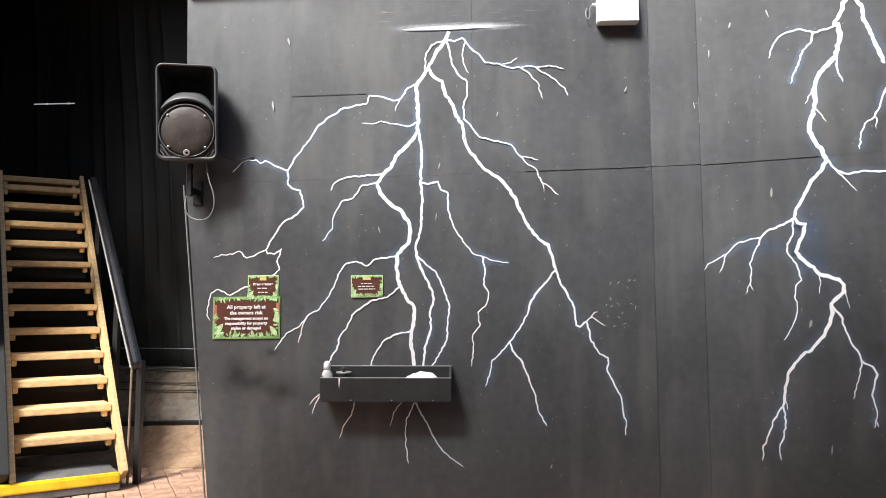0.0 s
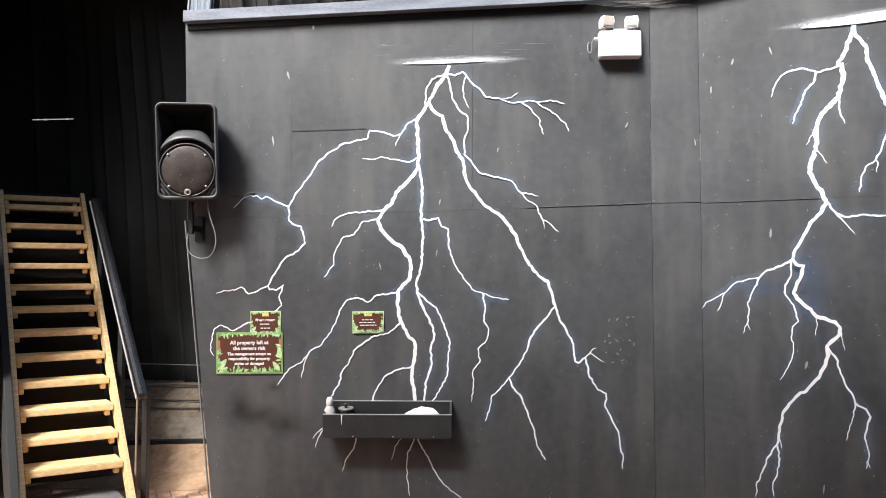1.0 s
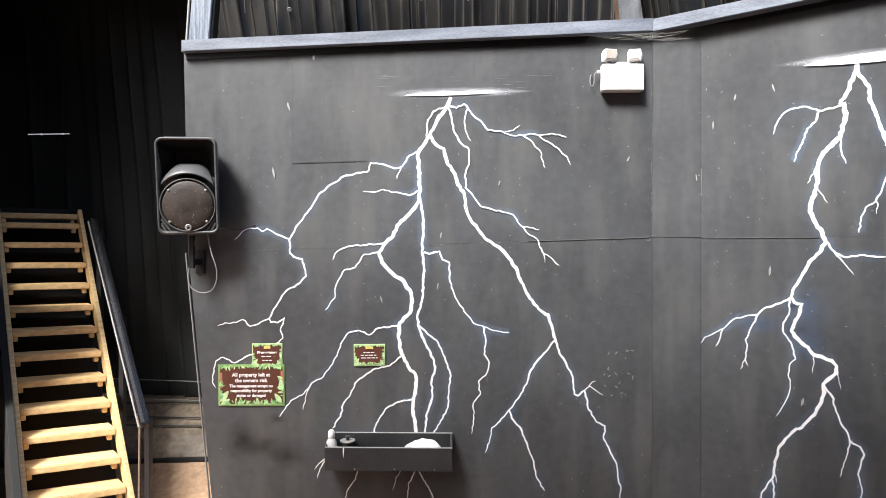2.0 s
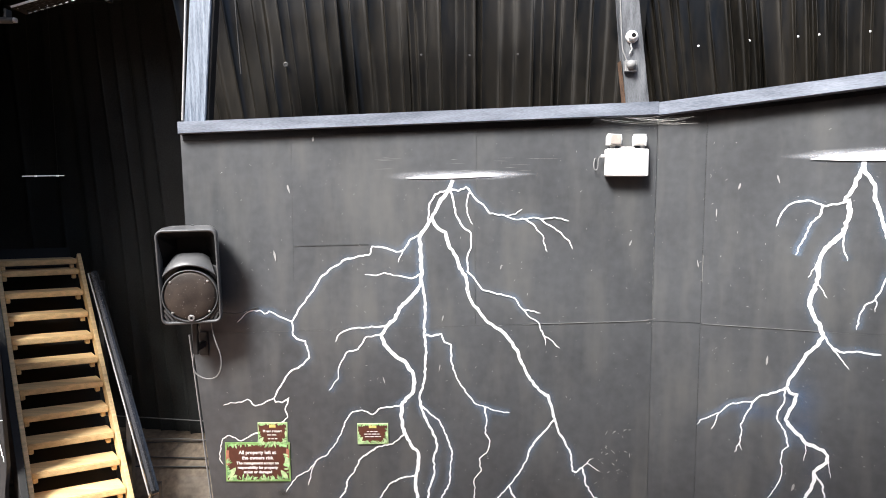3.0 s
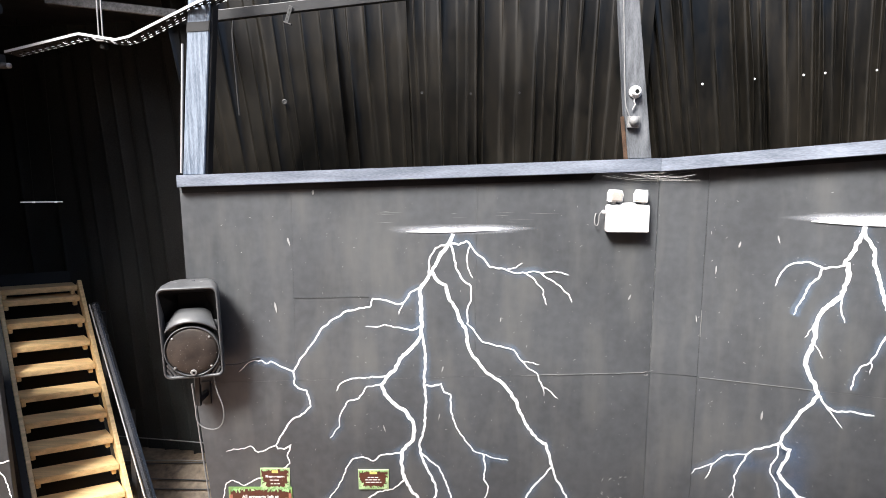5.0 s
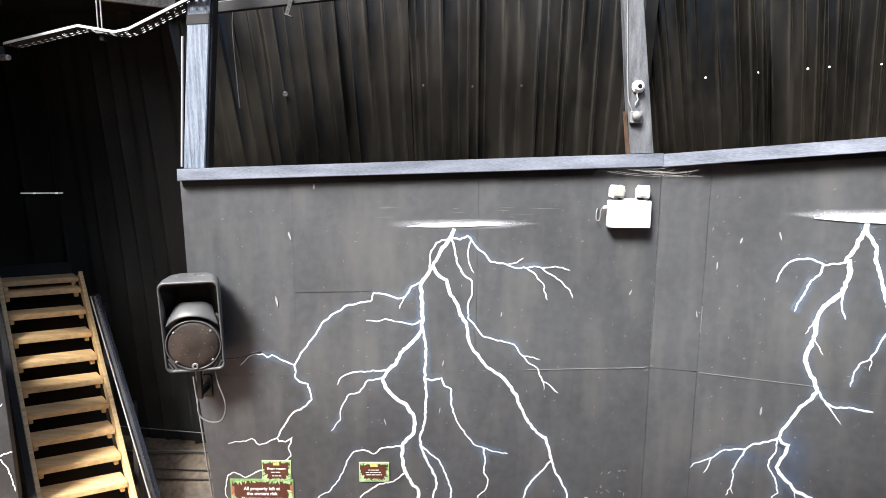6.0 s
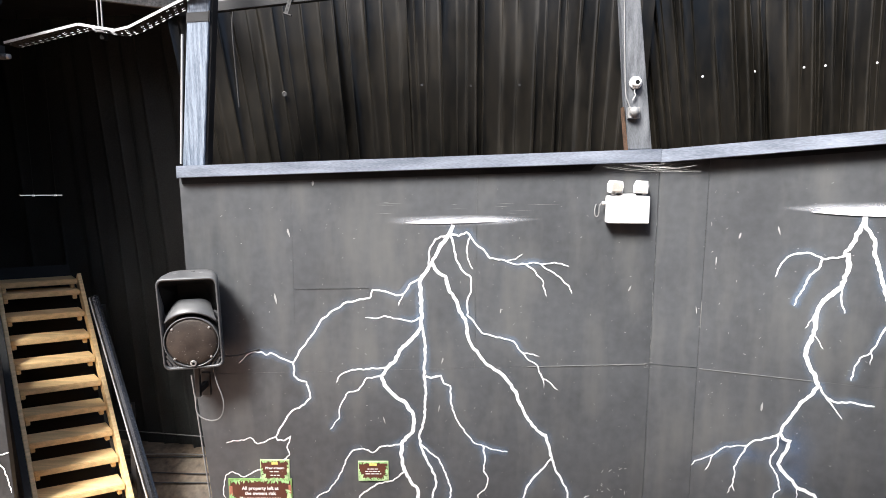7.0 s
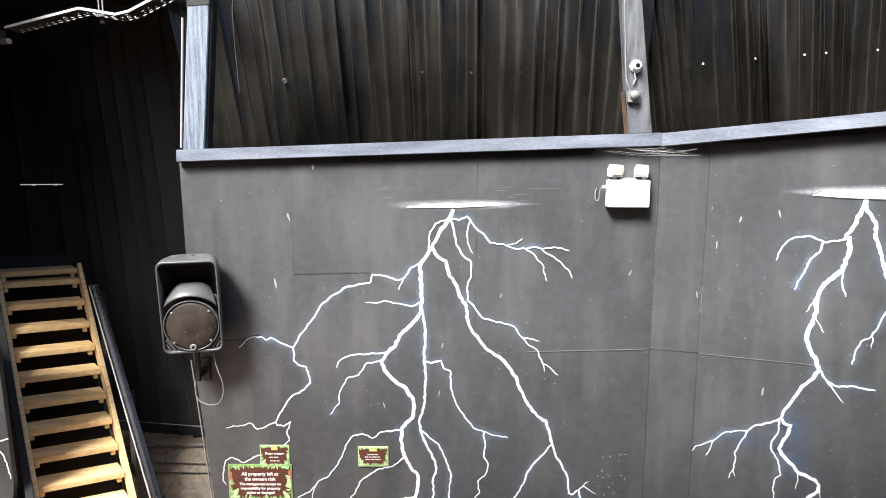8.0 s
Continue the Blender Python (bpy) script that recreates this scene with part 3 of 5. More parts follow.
bolt([(0.970, 1.764), (0.891, 1.671), (0.827, 1.596), (0.797, 1.542), (0.789, 1.505), (0.752, 1.415), (0.676, 1.307), (0.656, 1.289), (0.600, 1.217), (0.545, 1.173), (0.530, 1.091), (0.500, 1.005)], 0.017, 0.008)
bolt([(0.657, 1.296), (0.678, 1.235), (0.740, 1.164), (0.783, 1.057), (0.817, 0.966), (0.838, 0.859), (0.895, 0.753)], 0.017, 0.008)
bolt([(0.075, 3.048), (-0.013, 2.997), (-0.058, 2.926), (-0.116, 2.911), (-0.193, 2.939), (-0.273, 2.948), (-0.284, 2.901), (-0.295, 2.889), (-0.441, 2.864), (-0.536, 2.806), (-0.611, 2.749), (-0.667, 2.660), (-0.760, 2.538), (-0.819, 2.435)], 0.013, 0.013)
bolt([(-0.819, 2.435), (-0.900, 2.464), (-0.977, 2.504), (-1.008, 2.486), (-1.039, 2.510), (-1.104, 2.504), (-1.153, 2.471), (-1.197, 2.426)], 0.013, 0.007)
bolt([(-0.819, 2.443), (-0.817, 2.339), (-0.794, 2.316), (-0.733, 2.299), (-0.708, 2.185), (-0.752, 2.136), (-0.846, 2.082), (-0.901, 2.000), (-0.959, 1.897)], 0.013, 0.013)
bolt([(-0.959, 1.897), (-1.030, 1.862), (-1.086, 1.845), (-1.137, 1.891), (-1.181, 1.870), (-1.257, 1.868), (-1.309, 1.848)], 0.012, 0.007)
bolt([(-0.959, 1.904), (-0.947, 1.874), (-0.901, 1.870), (-0.853, 1.906), (-0.882, 1.821), (-0.865, 1.765), (-0.921, 1.718)], 0.012, 0.010)
bolt([(-1.055, 1.666), (-1.137, 1.625), (-1.192, 1.597), (-1.269, 1.636), (-1.317, 1.612), (-1.337, 1.522), (-1.343, 1.467), (-1.319, 1.430)], 0.012, 0.007)
bolt([(-1.062, 1.667), (-1.075, 1.583)], 0.010, 0.010)
bolt([(-0.066, 2.926), (-0.085, 2.879), (-0.096, 2.840)], 0.010, 0.007)
bolt([(0.054, 2.761), (-0.011, 2.730), (-0.076, 2.746), (-0.133, 2.750), (-0.191, 2.770), (-0.248, 2.751), (-0.324, 2.756)], 0.013, 0.007)
bolt([(-0.131, 2.452), (-0.187, 2.406), (-0.320, 2.396), (-0.434, 2.382), (-0.502, 2.348), (-0.527, 2.296)], 0.015, 0.008)
bolt([(-0.213, 2.353), (-0.281, 2.331), (-0.319, 2.331), (-0.375, 2.244), (-0.450, 2.226), (-0.506, 2.121), (-0.512, 2.038), (-0.579, 1.957)], 0.013, 0.007)
bolt([(-0.069, 1.862), (-0.163, 1.841), (-0.219, 1.837), (-0.282, 1.790), (-0.350, 1.820), (-0.418, 1.806), (-0.462, 1.747), (-0.498, 1.648), (-0.553, 1.557), (-0.608, 1.493), (-0.664, 1.468), (-0.718, 1.396), (-0.811, 1.344), (-0.847, 1.290), (-0.885, 1.236)], 0.013, 0.008)
bolt([(-0.671, 1.461), (-0.707, 1.379), (-0.727, 1.285)], 0.010, 0.007)
bolt([(-0.045, 1.663), (-0.086, 1.634), (-0.142, 1.583), (-0.235, 1.565), (-0.309, 1.518), (-0.376, 1.464), (-0.412, 1.375), (-0.456, 1.322), (-0.473, 1.240), (-0.527, 1.161)], 0.013, 0.013)
bolt([(0.016, 1.363), (-0.066, 1.345), (-0.158, 1.303), (-0.188, 1.260), (-0.231, 1.196), (-0.252, 1.128)], 0.013, 0.012)
bolt([(0.086, 2.348), (0.124, 2.336), (0.192, 2.355), (0.211, 2.298), (0.257, 2.279), (0.264, 2.147), (0.287, 2.079), (0.317, 2.015), (0.381, 1.923), (0.430, 1.867), (0.475, 1.856), (0.542, 1.827), (0.661, 1.807)], 0.015, 0.007)
bolt([(0.486, 1.853), (0.501, 1.775), (0.493, 1.665), (0.526, 1.611), (0.511, 1.538), (0.455, 1.483), (0.466, 1.393), (0.421, 1.340), (0.424, 1.233), (0.409, 1.133)], 0.013, 0.008)
bolt([(0.247, 3.332), (0.304, 3.316), (0.354, 3.344), (0.385, 3.308), (0.420, 3.264), (0.469, 3.228), (0.515, 3.168), (0.611, 3.157), (0.668, 3.133), (0.752, 3.130), (0.802, 3.143), (0.859, 3.131), (0.943, 3.145), (0.992, 3.137), (1.042, 3.118)], 0.015, 0.008)
bolt([(0.630, 3.157), (0.687, 3.165), (0.729, 3.198)], 0.008, 0.007)
bolt([(0.752, 3.130), (0.801, 3.099), (0.828, 3.059), (0.870, 3.020), (0.877, 2.969), (0.899, 2.914)], 0.012, 0.007)
bolt([(0.859, 3.127), (0.897, 3.096), (0.946, 3.073), (1.003, 3.022), (1.048, 2.984), (1.066, 2.933)], 0.012, 0.007)
bolt([(0.377, 3.308), (0.362, 3.256), (0.362, 3.175), (0.400, 3.096)], 0.012, 0.007)
bolt([(0.247, 3.332), (0.274, 3.236), (0.289, 3.155), (0.331, 3.084), (0.389, 3.036), (0.389, 2.937), (0.366, 2.878), (0.366, 2.780), (0.419, 2.722), (0.468, 2.656), (0.552, 2.633), (0.628, 2.615), (0.684, 2.600), (0.741, 2.523), (0.797, 2.463), (0.846, 2.436), (0.879, 2.349), (0.927, 2.320), (0.994, 2.260)], 0.015, 0.008)
bolt([(0.741, 2.523), (0.816, 2.513), (0.861, 2.498)], 0.010, 0.007)
bolt([(0.871, 2.380), (0.893, 2.323), (0.897, 2.277)], 0.010, 0.005)
bolt([(0.235, 3.328), (0.150, 3.296), (0.112, 3.236), (0.101, 3.116)], 0.012, 0.013)
bolt([(0.042, 0.905), (0.024, 0.866), (-0.016, 0.784), (-0.018, 0.625), (0.001, 0.513)], 0.012, 0.007)
bolt([(0.042, 0.905), (0.068, 0.855), (0.135, 0.739), (0.197, 0.626), (0.270, 0.549), (0.357, 0.493)], 0.013, 0.007)
bolt([(-0.042, 0.905), (-0.097, 0.837), (-0.121, 0.748)], 0.008, 0.005)
bolt([(-0.354, 0.904), (-0.371, 0.818), (-0.425, 0.747), (-0.449, 0.669)], 0.012, 0.007)
bolt([(-0.575, 0.943), (-0.611, 0.889), (-0.628, 0.825)], 0.010, 0.007)
bolt([(-0.576, 0.954), (-0.619, 0.922), (-0.648, 0.882)], 0.010, 0.007)
stroke_cloud(mural, -0.050, 0.56, lambda f: 3.402 + 0.016 * f, WALL_Y, 0.025, 0.42)

mural_side = thing("lightning_mural", "thick white lightning bolt painted on the side wall", "mural", SIDE)
bolt = bolt_maker(mural_side, -0.0005)
bolt([(1.177, 3.529), (1.158, 3.438), (1.123, 3.332), (1.080, 3.257)], 0.028, 0.028)
bolt([(1.175, 3.492), (1.182, 3.424), (1.231, 3.358), (1.241, 3.260), (1.270, 3.176), (1.309, 3.067), (1.334, 2.978)], 0.025, 0.025)
bolt([(1.100, 3.266), (1.114, 3.200), (1.086, 3.061), (1.046, 3.021), (0.996, 2.968), (0.970, 2.908), (0.958, 2.745), (0.932, 2.675), (0.922, 2.604), (0.955, 2.529), (0.989, 2.473), (1.009, 2.412)], 0.031, 0.028)
bolt([(1.010, 2.419), (0.976, 2.351), (0.918, 2.291), (0.876, 2.199), (0.836, 2.131), (0.815, 2.066)], 0.025, 0.019)
bolt([(0.815, 2.073), (0.838, 2.037), (0.880, 2.029), (0.865, 1.967), (0.837, 1.906), (0.820, 1.859), (0.868, 1.796), (0.913, 1.762), (0.940, 1.719), (0.983, 1.709), (1.039, 1.687), (1.065, 1.654), (1.061, 1.611), (1.020, 1.570), (0.996, 1.536)], 0.025, 0.025)
bolt([(0.997, 1.549), (0.994, 1.468), (0.955, 1.365), (0.918, 1.314), (0.878, 1.260), (0.847, 1.249), (0.800, 1.191), (0.751, 1.122), (0.736, 1.050), (0.723, 0.965), (0.708, 0.907)], 0.025, 0.016)
bolt([(0.709, 0.914), (0.663, 0.838), (0.628, 0.741), (0.593, 0.655), (0.598, 0.622), (0.587, 0.585)], 0.014, 0.008)
bolt([(1.106, 3.265), (1.044, 3.235), (0.970, 3.226), (0.901, 3.258), (0.836, 3.252), (0.775, 3.223), (0.740, 3.163), (0.720, 3.097)], 0.016, 0.009)
bolt([(0.970, 3.226), (0.953, 3.160), (0.909, 3.120), (0.882, 3.030), (0.846, 2.960), (0.835, 2.917)], 0.016, 0.009)
bolt([(1.089, 3.061), (1.087, 2.987), (1.102, 2.930), (1.115, 2.893)], 0.013, 0.009)
bolt([(0.966, 2.890), (0.941, 2.838), (0.907, 2.779)], 0.009, 0.006)
bolt([(0.967, 2.737), (0.995, 2.698), (1.017, 2.656)], 0.009, 0.006)
bolt([(1.360, 2.858), (1.324, 2.802), (1.297, 2.716), (1.269, 2.661), (1.216, 2.622), (1.192, 2.564), (1.182, 2.470)], 0.014, 0.009)
bolt([(1.269, 2.661), (1.278, 2.625), (1.272, 2.584)], 0.009, 0.006)
bolt([(1.010, 2.419), (1.037, 2.371), (1.079, 2.337), (1.123, 2.321), (1.211, 2.334), (1.318, 2.324)], 0.016, 0.013)
bolt([(1.051, 2.360), (1.092, 2.302), (1.154, 2.217)], 0.013, 0.006)
bolt([(0.815, 2.066), (0.761, 2.030), (0.713, 2.008), (0.665, 1.992), (0.632, 1.955), (0.552, 1.937), (0.493, 1.919), (0.436, 1.857), (0.368, 1.817), (0.318, 1.793), (0.297, 1.755)], 0.016, 0.006)
bolt([(0.429, 1.850), (0.410, 1.787), (0.386, 1.738)], 0.009, 0.006)
bolt([(0.639, 1.962), (0.598, 1.879), (0.562, 1.793), (0.570, 1.740), (0.561, 1.670), (0.532, 1.601)], 0.013, 0.006)
bolt([(0.561, 1.677), (0.577, 1.622)], 0.008, 0.005)
bolt([(0.808, 2.059), (0.810, 1.976), (0.776, 1.908), (0.777, 1.846), (0.819, 1.787), (0.834, 1.736), (0.844, 1.685), (0.812, 1.652), (0.803, 1.584), (0.813, 1.533), (0.805, 1.458), (0.762, 1.360), (0.736, 1.319)], 0.013, 0.006)
bolt([(0.940, 1.712), (0.942, 1.652), (0.934, 1.602)], 0.006, 0.004)
bolt([(1.073, 1.621), (1.077, 1.555), (1.087, 1.514)], 0.006, 0.004)
bolt([(0.996, 1.530), (1.040, 1.469), (1.058, 1.401), (1.082, 1.320), (1.122, 1.253), (1.133, 1.198), (1.124, 1.133), (1.101, 1.067), (1.082, 0.981)], 0.016, 0.006)
bolt([(1.133, 1.205), (1.187, 1.175), (1.208, 1.130), (1.191, 1.071), (1.176, 1.006), (1.191, 0.943), (1.193, 0.879), (1.179, 0.824)], 0.016, 0.006)
bolt([(1.191, 0.879), (1.201, 0.829)], 0.008, 0.005)
bolt([(0.715, 0.914), (0.726, 0.832), (0.713, 0.748), (0.685, 0.663), (0.691, 0.597)], 0.013, 0.008)
bolt([(0.723, 0.972), (0.738, 0.899)], 0.008, 0.005)
stroke_cloud(mural_side, 0.885, 1.80, lambda f: 3.512 + 0.014 * f, 0.0, 0.058, 0.45)


def soft_patch(name, parent, x, z, rx, rz, y, material, label, seed, rings=6, steps=22):
    """A patch of thin paint that fades to nothing at an uneven edge."""
    bm = bmesh.new()
    uv = bm.loops.layers.uv.new("UVMap")
    rows, val = [], {}
    for r in range(rings + 1):
        row = []
        for i in range(steps):
            a = math.tau * i / steps
            k = r / rings * (1 + 0.35 * noise.noise((math.cos(a) * 1.5, math.sin(a) * 1.5, seed)))
            v = bm.verts.new((x + rx * k * math.cos(a), y, z + rz * k * math.sin(a)))
            val[v] = 1 - r / rings
            row.append(v)
        rows.append(row)
    for a, b in zip(rows, rows[1:]):
        for i in range(steps):
            j = (i + 1) % steps
            fc = bm.faces.new((a[i], b[i], b[j], a[j]))
            for lp in fc.loops:
                lp[uv].uv = (0, val[lp.vert])
    return part(name, bm, material, parent, label)


for i, (x, z, rx, rz) in enumerate(((0.20, 3.415, 0.42, 0.042), (0.48, 3.425, 0.36, 0.034))):
    soft_patch("haze", mural, x, z, rx, rz, WALL_Y - 0.0009 - 0.0001 * i, FEATHER, "soft sprayed edge of the brush stroke", 40 + i)
for i, (x, z, rx, rz) in enumerate(((1.25, 3.535, 0.46, 0.050), (1.10, 3.53, 0.34, 0.040))):
    soft_patch("haze", mural_side, x, z, rx, rz, -0.0009 - 0.0001 * i, FEATHER, "soft sprayed edge of the brush stroke", 44 + i)
for i, (x, z, rx, rz) in enumerate(((-0.99, 1.02, 0.20, 0.12), (-0.84, 0.98, 0.22, 0.13), (-1.14, 1.08, 0.14, 0.20), (-0.90, 1.22, 0.09, 0.05))):
    o = soft_patch("smudge", None, x, z, rx, rz, WALL_Y - 0.0010 - 0.0001 * i, SMUDGE, "", 60 + i)
    tagged(o, "dark greasy smudge on the black wall", "smudge", "wall smudges")


MIST = haze_mat(0.15, 0.55, 0.24)
MIST.name = "blue_sprayed_mist"
MIST.node_tree.nodes["Principled BSDF"].inputs["Base Color"].default_value = (0.085, 0.165, 0.34, 1)
for i, (x, z, rx, rz) in enumerate(((0.90, 1.98, 0.15, 0.24), (0.93, 1.78, 0.13, 0.16), (0.66, 1.90, 0.26, 0.09), (1.02, 1.55, 0.12, 0.12))):
    soft_patch("haze", mural_side, x, z, rx, rz, -0.0007 - 0.0001 * i, MIST, "blue sprayed mist round the bolt", 80 + i)


# pale chips and scratches in the paint
def scuffs(parent, spots, y, seed, area, count, size=1.0):
    rng = random.Random(seed)
    bm = bmesh.new()

    def chip(x, z, ln, wd, ang):
        c, s = math.cos(ang), math.sin(ang)
        pts = []
        for u, v in ((-1, 0), (-0.3, -1), (0.6, -0.8), (1, 0.1), (0.3, 0.9), (-0.5, 0.7)):
            u, v = u * ln / 2 * rng.uniform(0.7, 1.1), v * wd / 2 * rng.uniform(0.6, 1.1)
            pts.append(bm.verts.new((x + u * c - v * s, y - 0.0062, z + u * s + v * c)))
        bm.faces.new(pts)
    for x, z in spots:
        chip(x, z, rng.uniform(0.035, 0.080) * size, rng.uniform(0.009, 0.018) * size, rng.uniform(1.1, 1.9) if size == 1 else rng.uniform(-0.9, 2.4))
    x0, x1, z0, z1 = area
    for _ in range(count):
        chip(rng.uniform(x0, x1), rng.uniform(z0, z1), rng.uniform(0.004, 0.022), rng.uniform(0.002, 0.004), rng.uniform(0, 3.1))
    return part("paint_chip", bm, GREYPLASTIC, parent, "small pale chips in the black paint")


o = scuffs(None, [(0.59, 2.81), (-0.93, 2.88), (-0.20, 2.03), (1.45, 2.97), (0.20, 2.46), (-0.83, 3.33), (0.18, 2.12), (0.92, 0.5), (0.37, 2.65), (-0.66, 3.66)], WALL_Y, 4, (-1.3, 1.6, 0.4, 3.6), 270)
tagged(o, "small pale chips and scratches in the black paint", "paint chips", kind="stuff")
bm = bmesh.new()
rng = random.Random(77)
for k in range(16):
    x, z, ln = rng.uniform(-0.35, 0.85), 3.47 + rng.uniform(-0.03, 0.07), rng.uniform(0.04, 0.20)
    w, t = rng.uniform(0.0012, 0.0026), rng.uniform(-0.03, 0.06)
    bm.faces.new([bm.verts.new((x + a * ln, WALL_Y - 0.0066, z + a * ln * t + b * w)) for a, b in ((0, 0), (0.5, -0.5), (1, 0), (0.5, 0.6))])
tagged(part("paint_scratch", bm, CABLE), "long fine scratches in the black paint", "paint scratches", kind="stuff")
o = scuffs(None, [(1.27 + random.Random(i).uniform(0, 0.22), 1.38 + random.Random(i + 50).uniform(0, 0.32)) for i in range(16)], WALL_Y, 9, (1.25, 1.48, 1.38, 1.7), 14, 0.5)
tagged(o, "cluster of fine pale scratches in the black paint", "paint chips", kind="stuff")
o = scuffs(None, [(0.70, 2.23), (0.37, 3.18), (0.72, 3.39), (0.5, 3.35), (0.27, 2.84), (0.88, 1.42), (0.96, 0.68)], 0.0, 6, (0.05, 1.5, 0.4, 3.7), 200)
o.matrix_basis = SIDE
tagged(o, "small pale chips and scratches in the black paint", "paint chips", kind="stuff")
# rubbed pale edges of the boards at their joints, their highlight painted in
tagged(beam("trim", (0.78, WALL_Y - 0.0015, seam(0.78)), (1.58, WALL_Y - 0.0015, seam(1.58)), 0.002, 0.0028, CABLE), "thin pale rubbed edge with its highlight along a board joint", "trim", kind="structure")
o = beam("trim", SIDE @ Vector((0.31, -0.0015, 2.4425)), SIDE @ Vector((0.98, -0.0015, 2.4425)), 0.002, 0.0028, CABLE)
tagged(o, "thin pale rubbed edge with its highlight along a board joint", "trim", kind="structure")
tagged(beam("trim", SIDE @ Vector((0.300, -0.0015, 2.72)), SIDE @ Vector((0.300, -0.0015, 2.90)), 0.0035, 0.002, CABLE, up=(0, 1, 0)), "short pale rubbed edge beside the wall bend", "trim", kind="structure")
# pale rubbed chips where the boards meet
bm = bmesh.new()
rng = random.Random(63)
for k in range(92):
    if k < 16:
        x, z = 1.605 + rng.uniform(-0.03, 0.02), 2.448 + rng.gauss(0, 0.016)
    elif k < 40:
        x, z = 1.610 + rng.gauss(0, 0.003), rng.uniform(2.45, 3.6)
    else:
        x = rng.uniform(-1.12, 1.60)
        z = seam(x) + rng.gauss(0, 0.0025)
    ln, wd = rng.uniform(0.006, 0.030), rng.uniform(0.0012, 0.0030)
    if 16 <= k < 40:
        ln, wd = rng.uniform(0.002, 0.004), rng.uniform(0.01, 0.05)
    bm.faces.new([bm.verts.new((x + a * ln, WALL_Y - 0.0058, z + b * wd)) for a, b in ((-0.5, 0), (-0.1, -0.6), (0.5, 0.1), (0.1, 0.6))])
tagged(part("paint_chip", bm, CABLE), "pale chips along the joints of the black boards", "paint chips", kind="stuff")


# ---- twin-head emergency light ----
em = thing("emergency_light", "white twin-head emergency light on the black wall", "emergency light", pose(1.402, WALL_Y, 3.405))
body = part("body", box(-0.139, 0.139, -0.070, -0.001, 0.008, 0.188, 0.018, 4), LAMPWHITE, em)
part("lip", box(-0.122, 0.130, -0.080, -0.066, 0.012, 0.022, 0.003), LAMPWHITE, em)
part("crown", prism([(-0.055, 0.182), (0.055, 0.182), (0.040, 0.200), (-0.040, 0.200)], -0.060, -0.010, 0.003), LAMPWHITE, em)
for sx, turn in ((-0.094, 8), (0.102, -24)):
    bm = bmesh.new()
    loop = [(-0.044, 0.0), (0.041, -0.003), (0.046, 0.042), (0.039, 0.072), (-0.034, 0.075), (-0.046, 0.05)]
    prism(loop, -0.078, -0.02, 0.007, bm)
    head = part("lamp_head", bm, LAMPWHITE, em)
    head.matrix_basis = pose(sx, 0, 0.214, 6, 0, turn)
    lens = part("lens", prism([(x * 0.80, 0.010 + z * 0.80) for x, z in loop], -0.0815, -0.074, 0.003), LENS, head, "frosted lens")
    part("neck", lathe([(0.014, 0.180), (0.014, 0.200), (0.020, 0.206), (0.018, 0.222)], 14, m=Matrix.Translation((sx, -0.045, 0))), GREYPLASTIC, em)
part("gland", lathe([(0.010, 0), (0.012, 0.012), (0.010, 0.022)], 12, m=Matrix.Translation((-0.145, -0.04, 0.140)) @ Matrix.Rotation(radians(-90), 4, "Y")), LAMPWHITE, em)
tube("cord", [(-0.165, -0.04, 0.140), (-0.185, -0.04, 0.135), (-0.182, -0.03, 0.06), (-0.200, -0.03, 0.045), (-0.212, -0.03, 0.07), (-0.205, -0.02, 0.125), (-0.196, -0.008, 0.128)], 0.0035, CABLE, em, "looped grey cord")

# ---- loudspeaker ----
spk = thing("loudspeaker", "black moulded two-way loudspeaker on the wall corner", "loudspeaker", pose(-1.406, 3.505, 2.459, 5.2, -1.2, 12))
W, H = 0.186, 0.615


def rounded(w, z0, z1, r, n=6):
    pts = []
    for cx, cz, a0 in ((w - r, z0 + r, -90), (w - r, z1 - r, 0), (-w + r, z1 - r, 90), (-w + r, z0 + r, 180)):
        for i in range(n + 1):
            a = radians(a0 + 90 * i / n)
            pts.append((cx + r * math.cos(a), cz + r * math.sin(a)))
    return pts


# shell: an open-fronted moulding that narrows to the back
bm = bmesh.new()
loops = []
for w, z0, z1, r, y in ((W - 0.022, 0.026, H - 0.024, 0.03, 0.075), (W - 0.016, 0.020, H - 0.016, 0.035, 0.002), (W - 0.006, 0.006, H - 0.005, 0.04, -0.004),
                        (W, 0.0, H, 0.045, 0.012), (W - 0.004, 0.0, H + 0.008, 0.05, 0.07), (W - 0.02, 0.015, H + 0.006, 0.06, 0.16), (W - 0.05, 0.05, H - 0.002, 0.06, 0.215)):
    loops.append([bm.verts.new((x, y, z)) for x, z in rounded(w, z0, z1, r)])
for a, b in zip(loops, loops[1:]):
    k = len(a)
    for i in range(k):
        bm.faces.new((a[i], a[(i + 1) % k], b[(i + 1) % k], b[i]))
bm.faces.new(loops[-1])
bmesh.ops.recalc_face_normals(bm, faces=bm.faces)
part("cabinet", bm, PLASTIC, spk, smooth=True)
part("baffle", prism(rounded(W - 0.02, 0.022, 0.37, 0.03), 0.060, 0.085, 0.003), PLASTIC, spk)
# horn throat: a funnel above the woofer
bm = bmesh.new()
l0 = [bm.verts.new((x, 0.004 if z > 0.5 else 0.11, z)) for x, z in rounded(W - 0.018, 0.30, H - 0.018, 0.03)]
l1 = [bm.verts.new((x, 0.13, z)) for x, z in rounded(0.085, 0.455, 0.545, 0.02)]
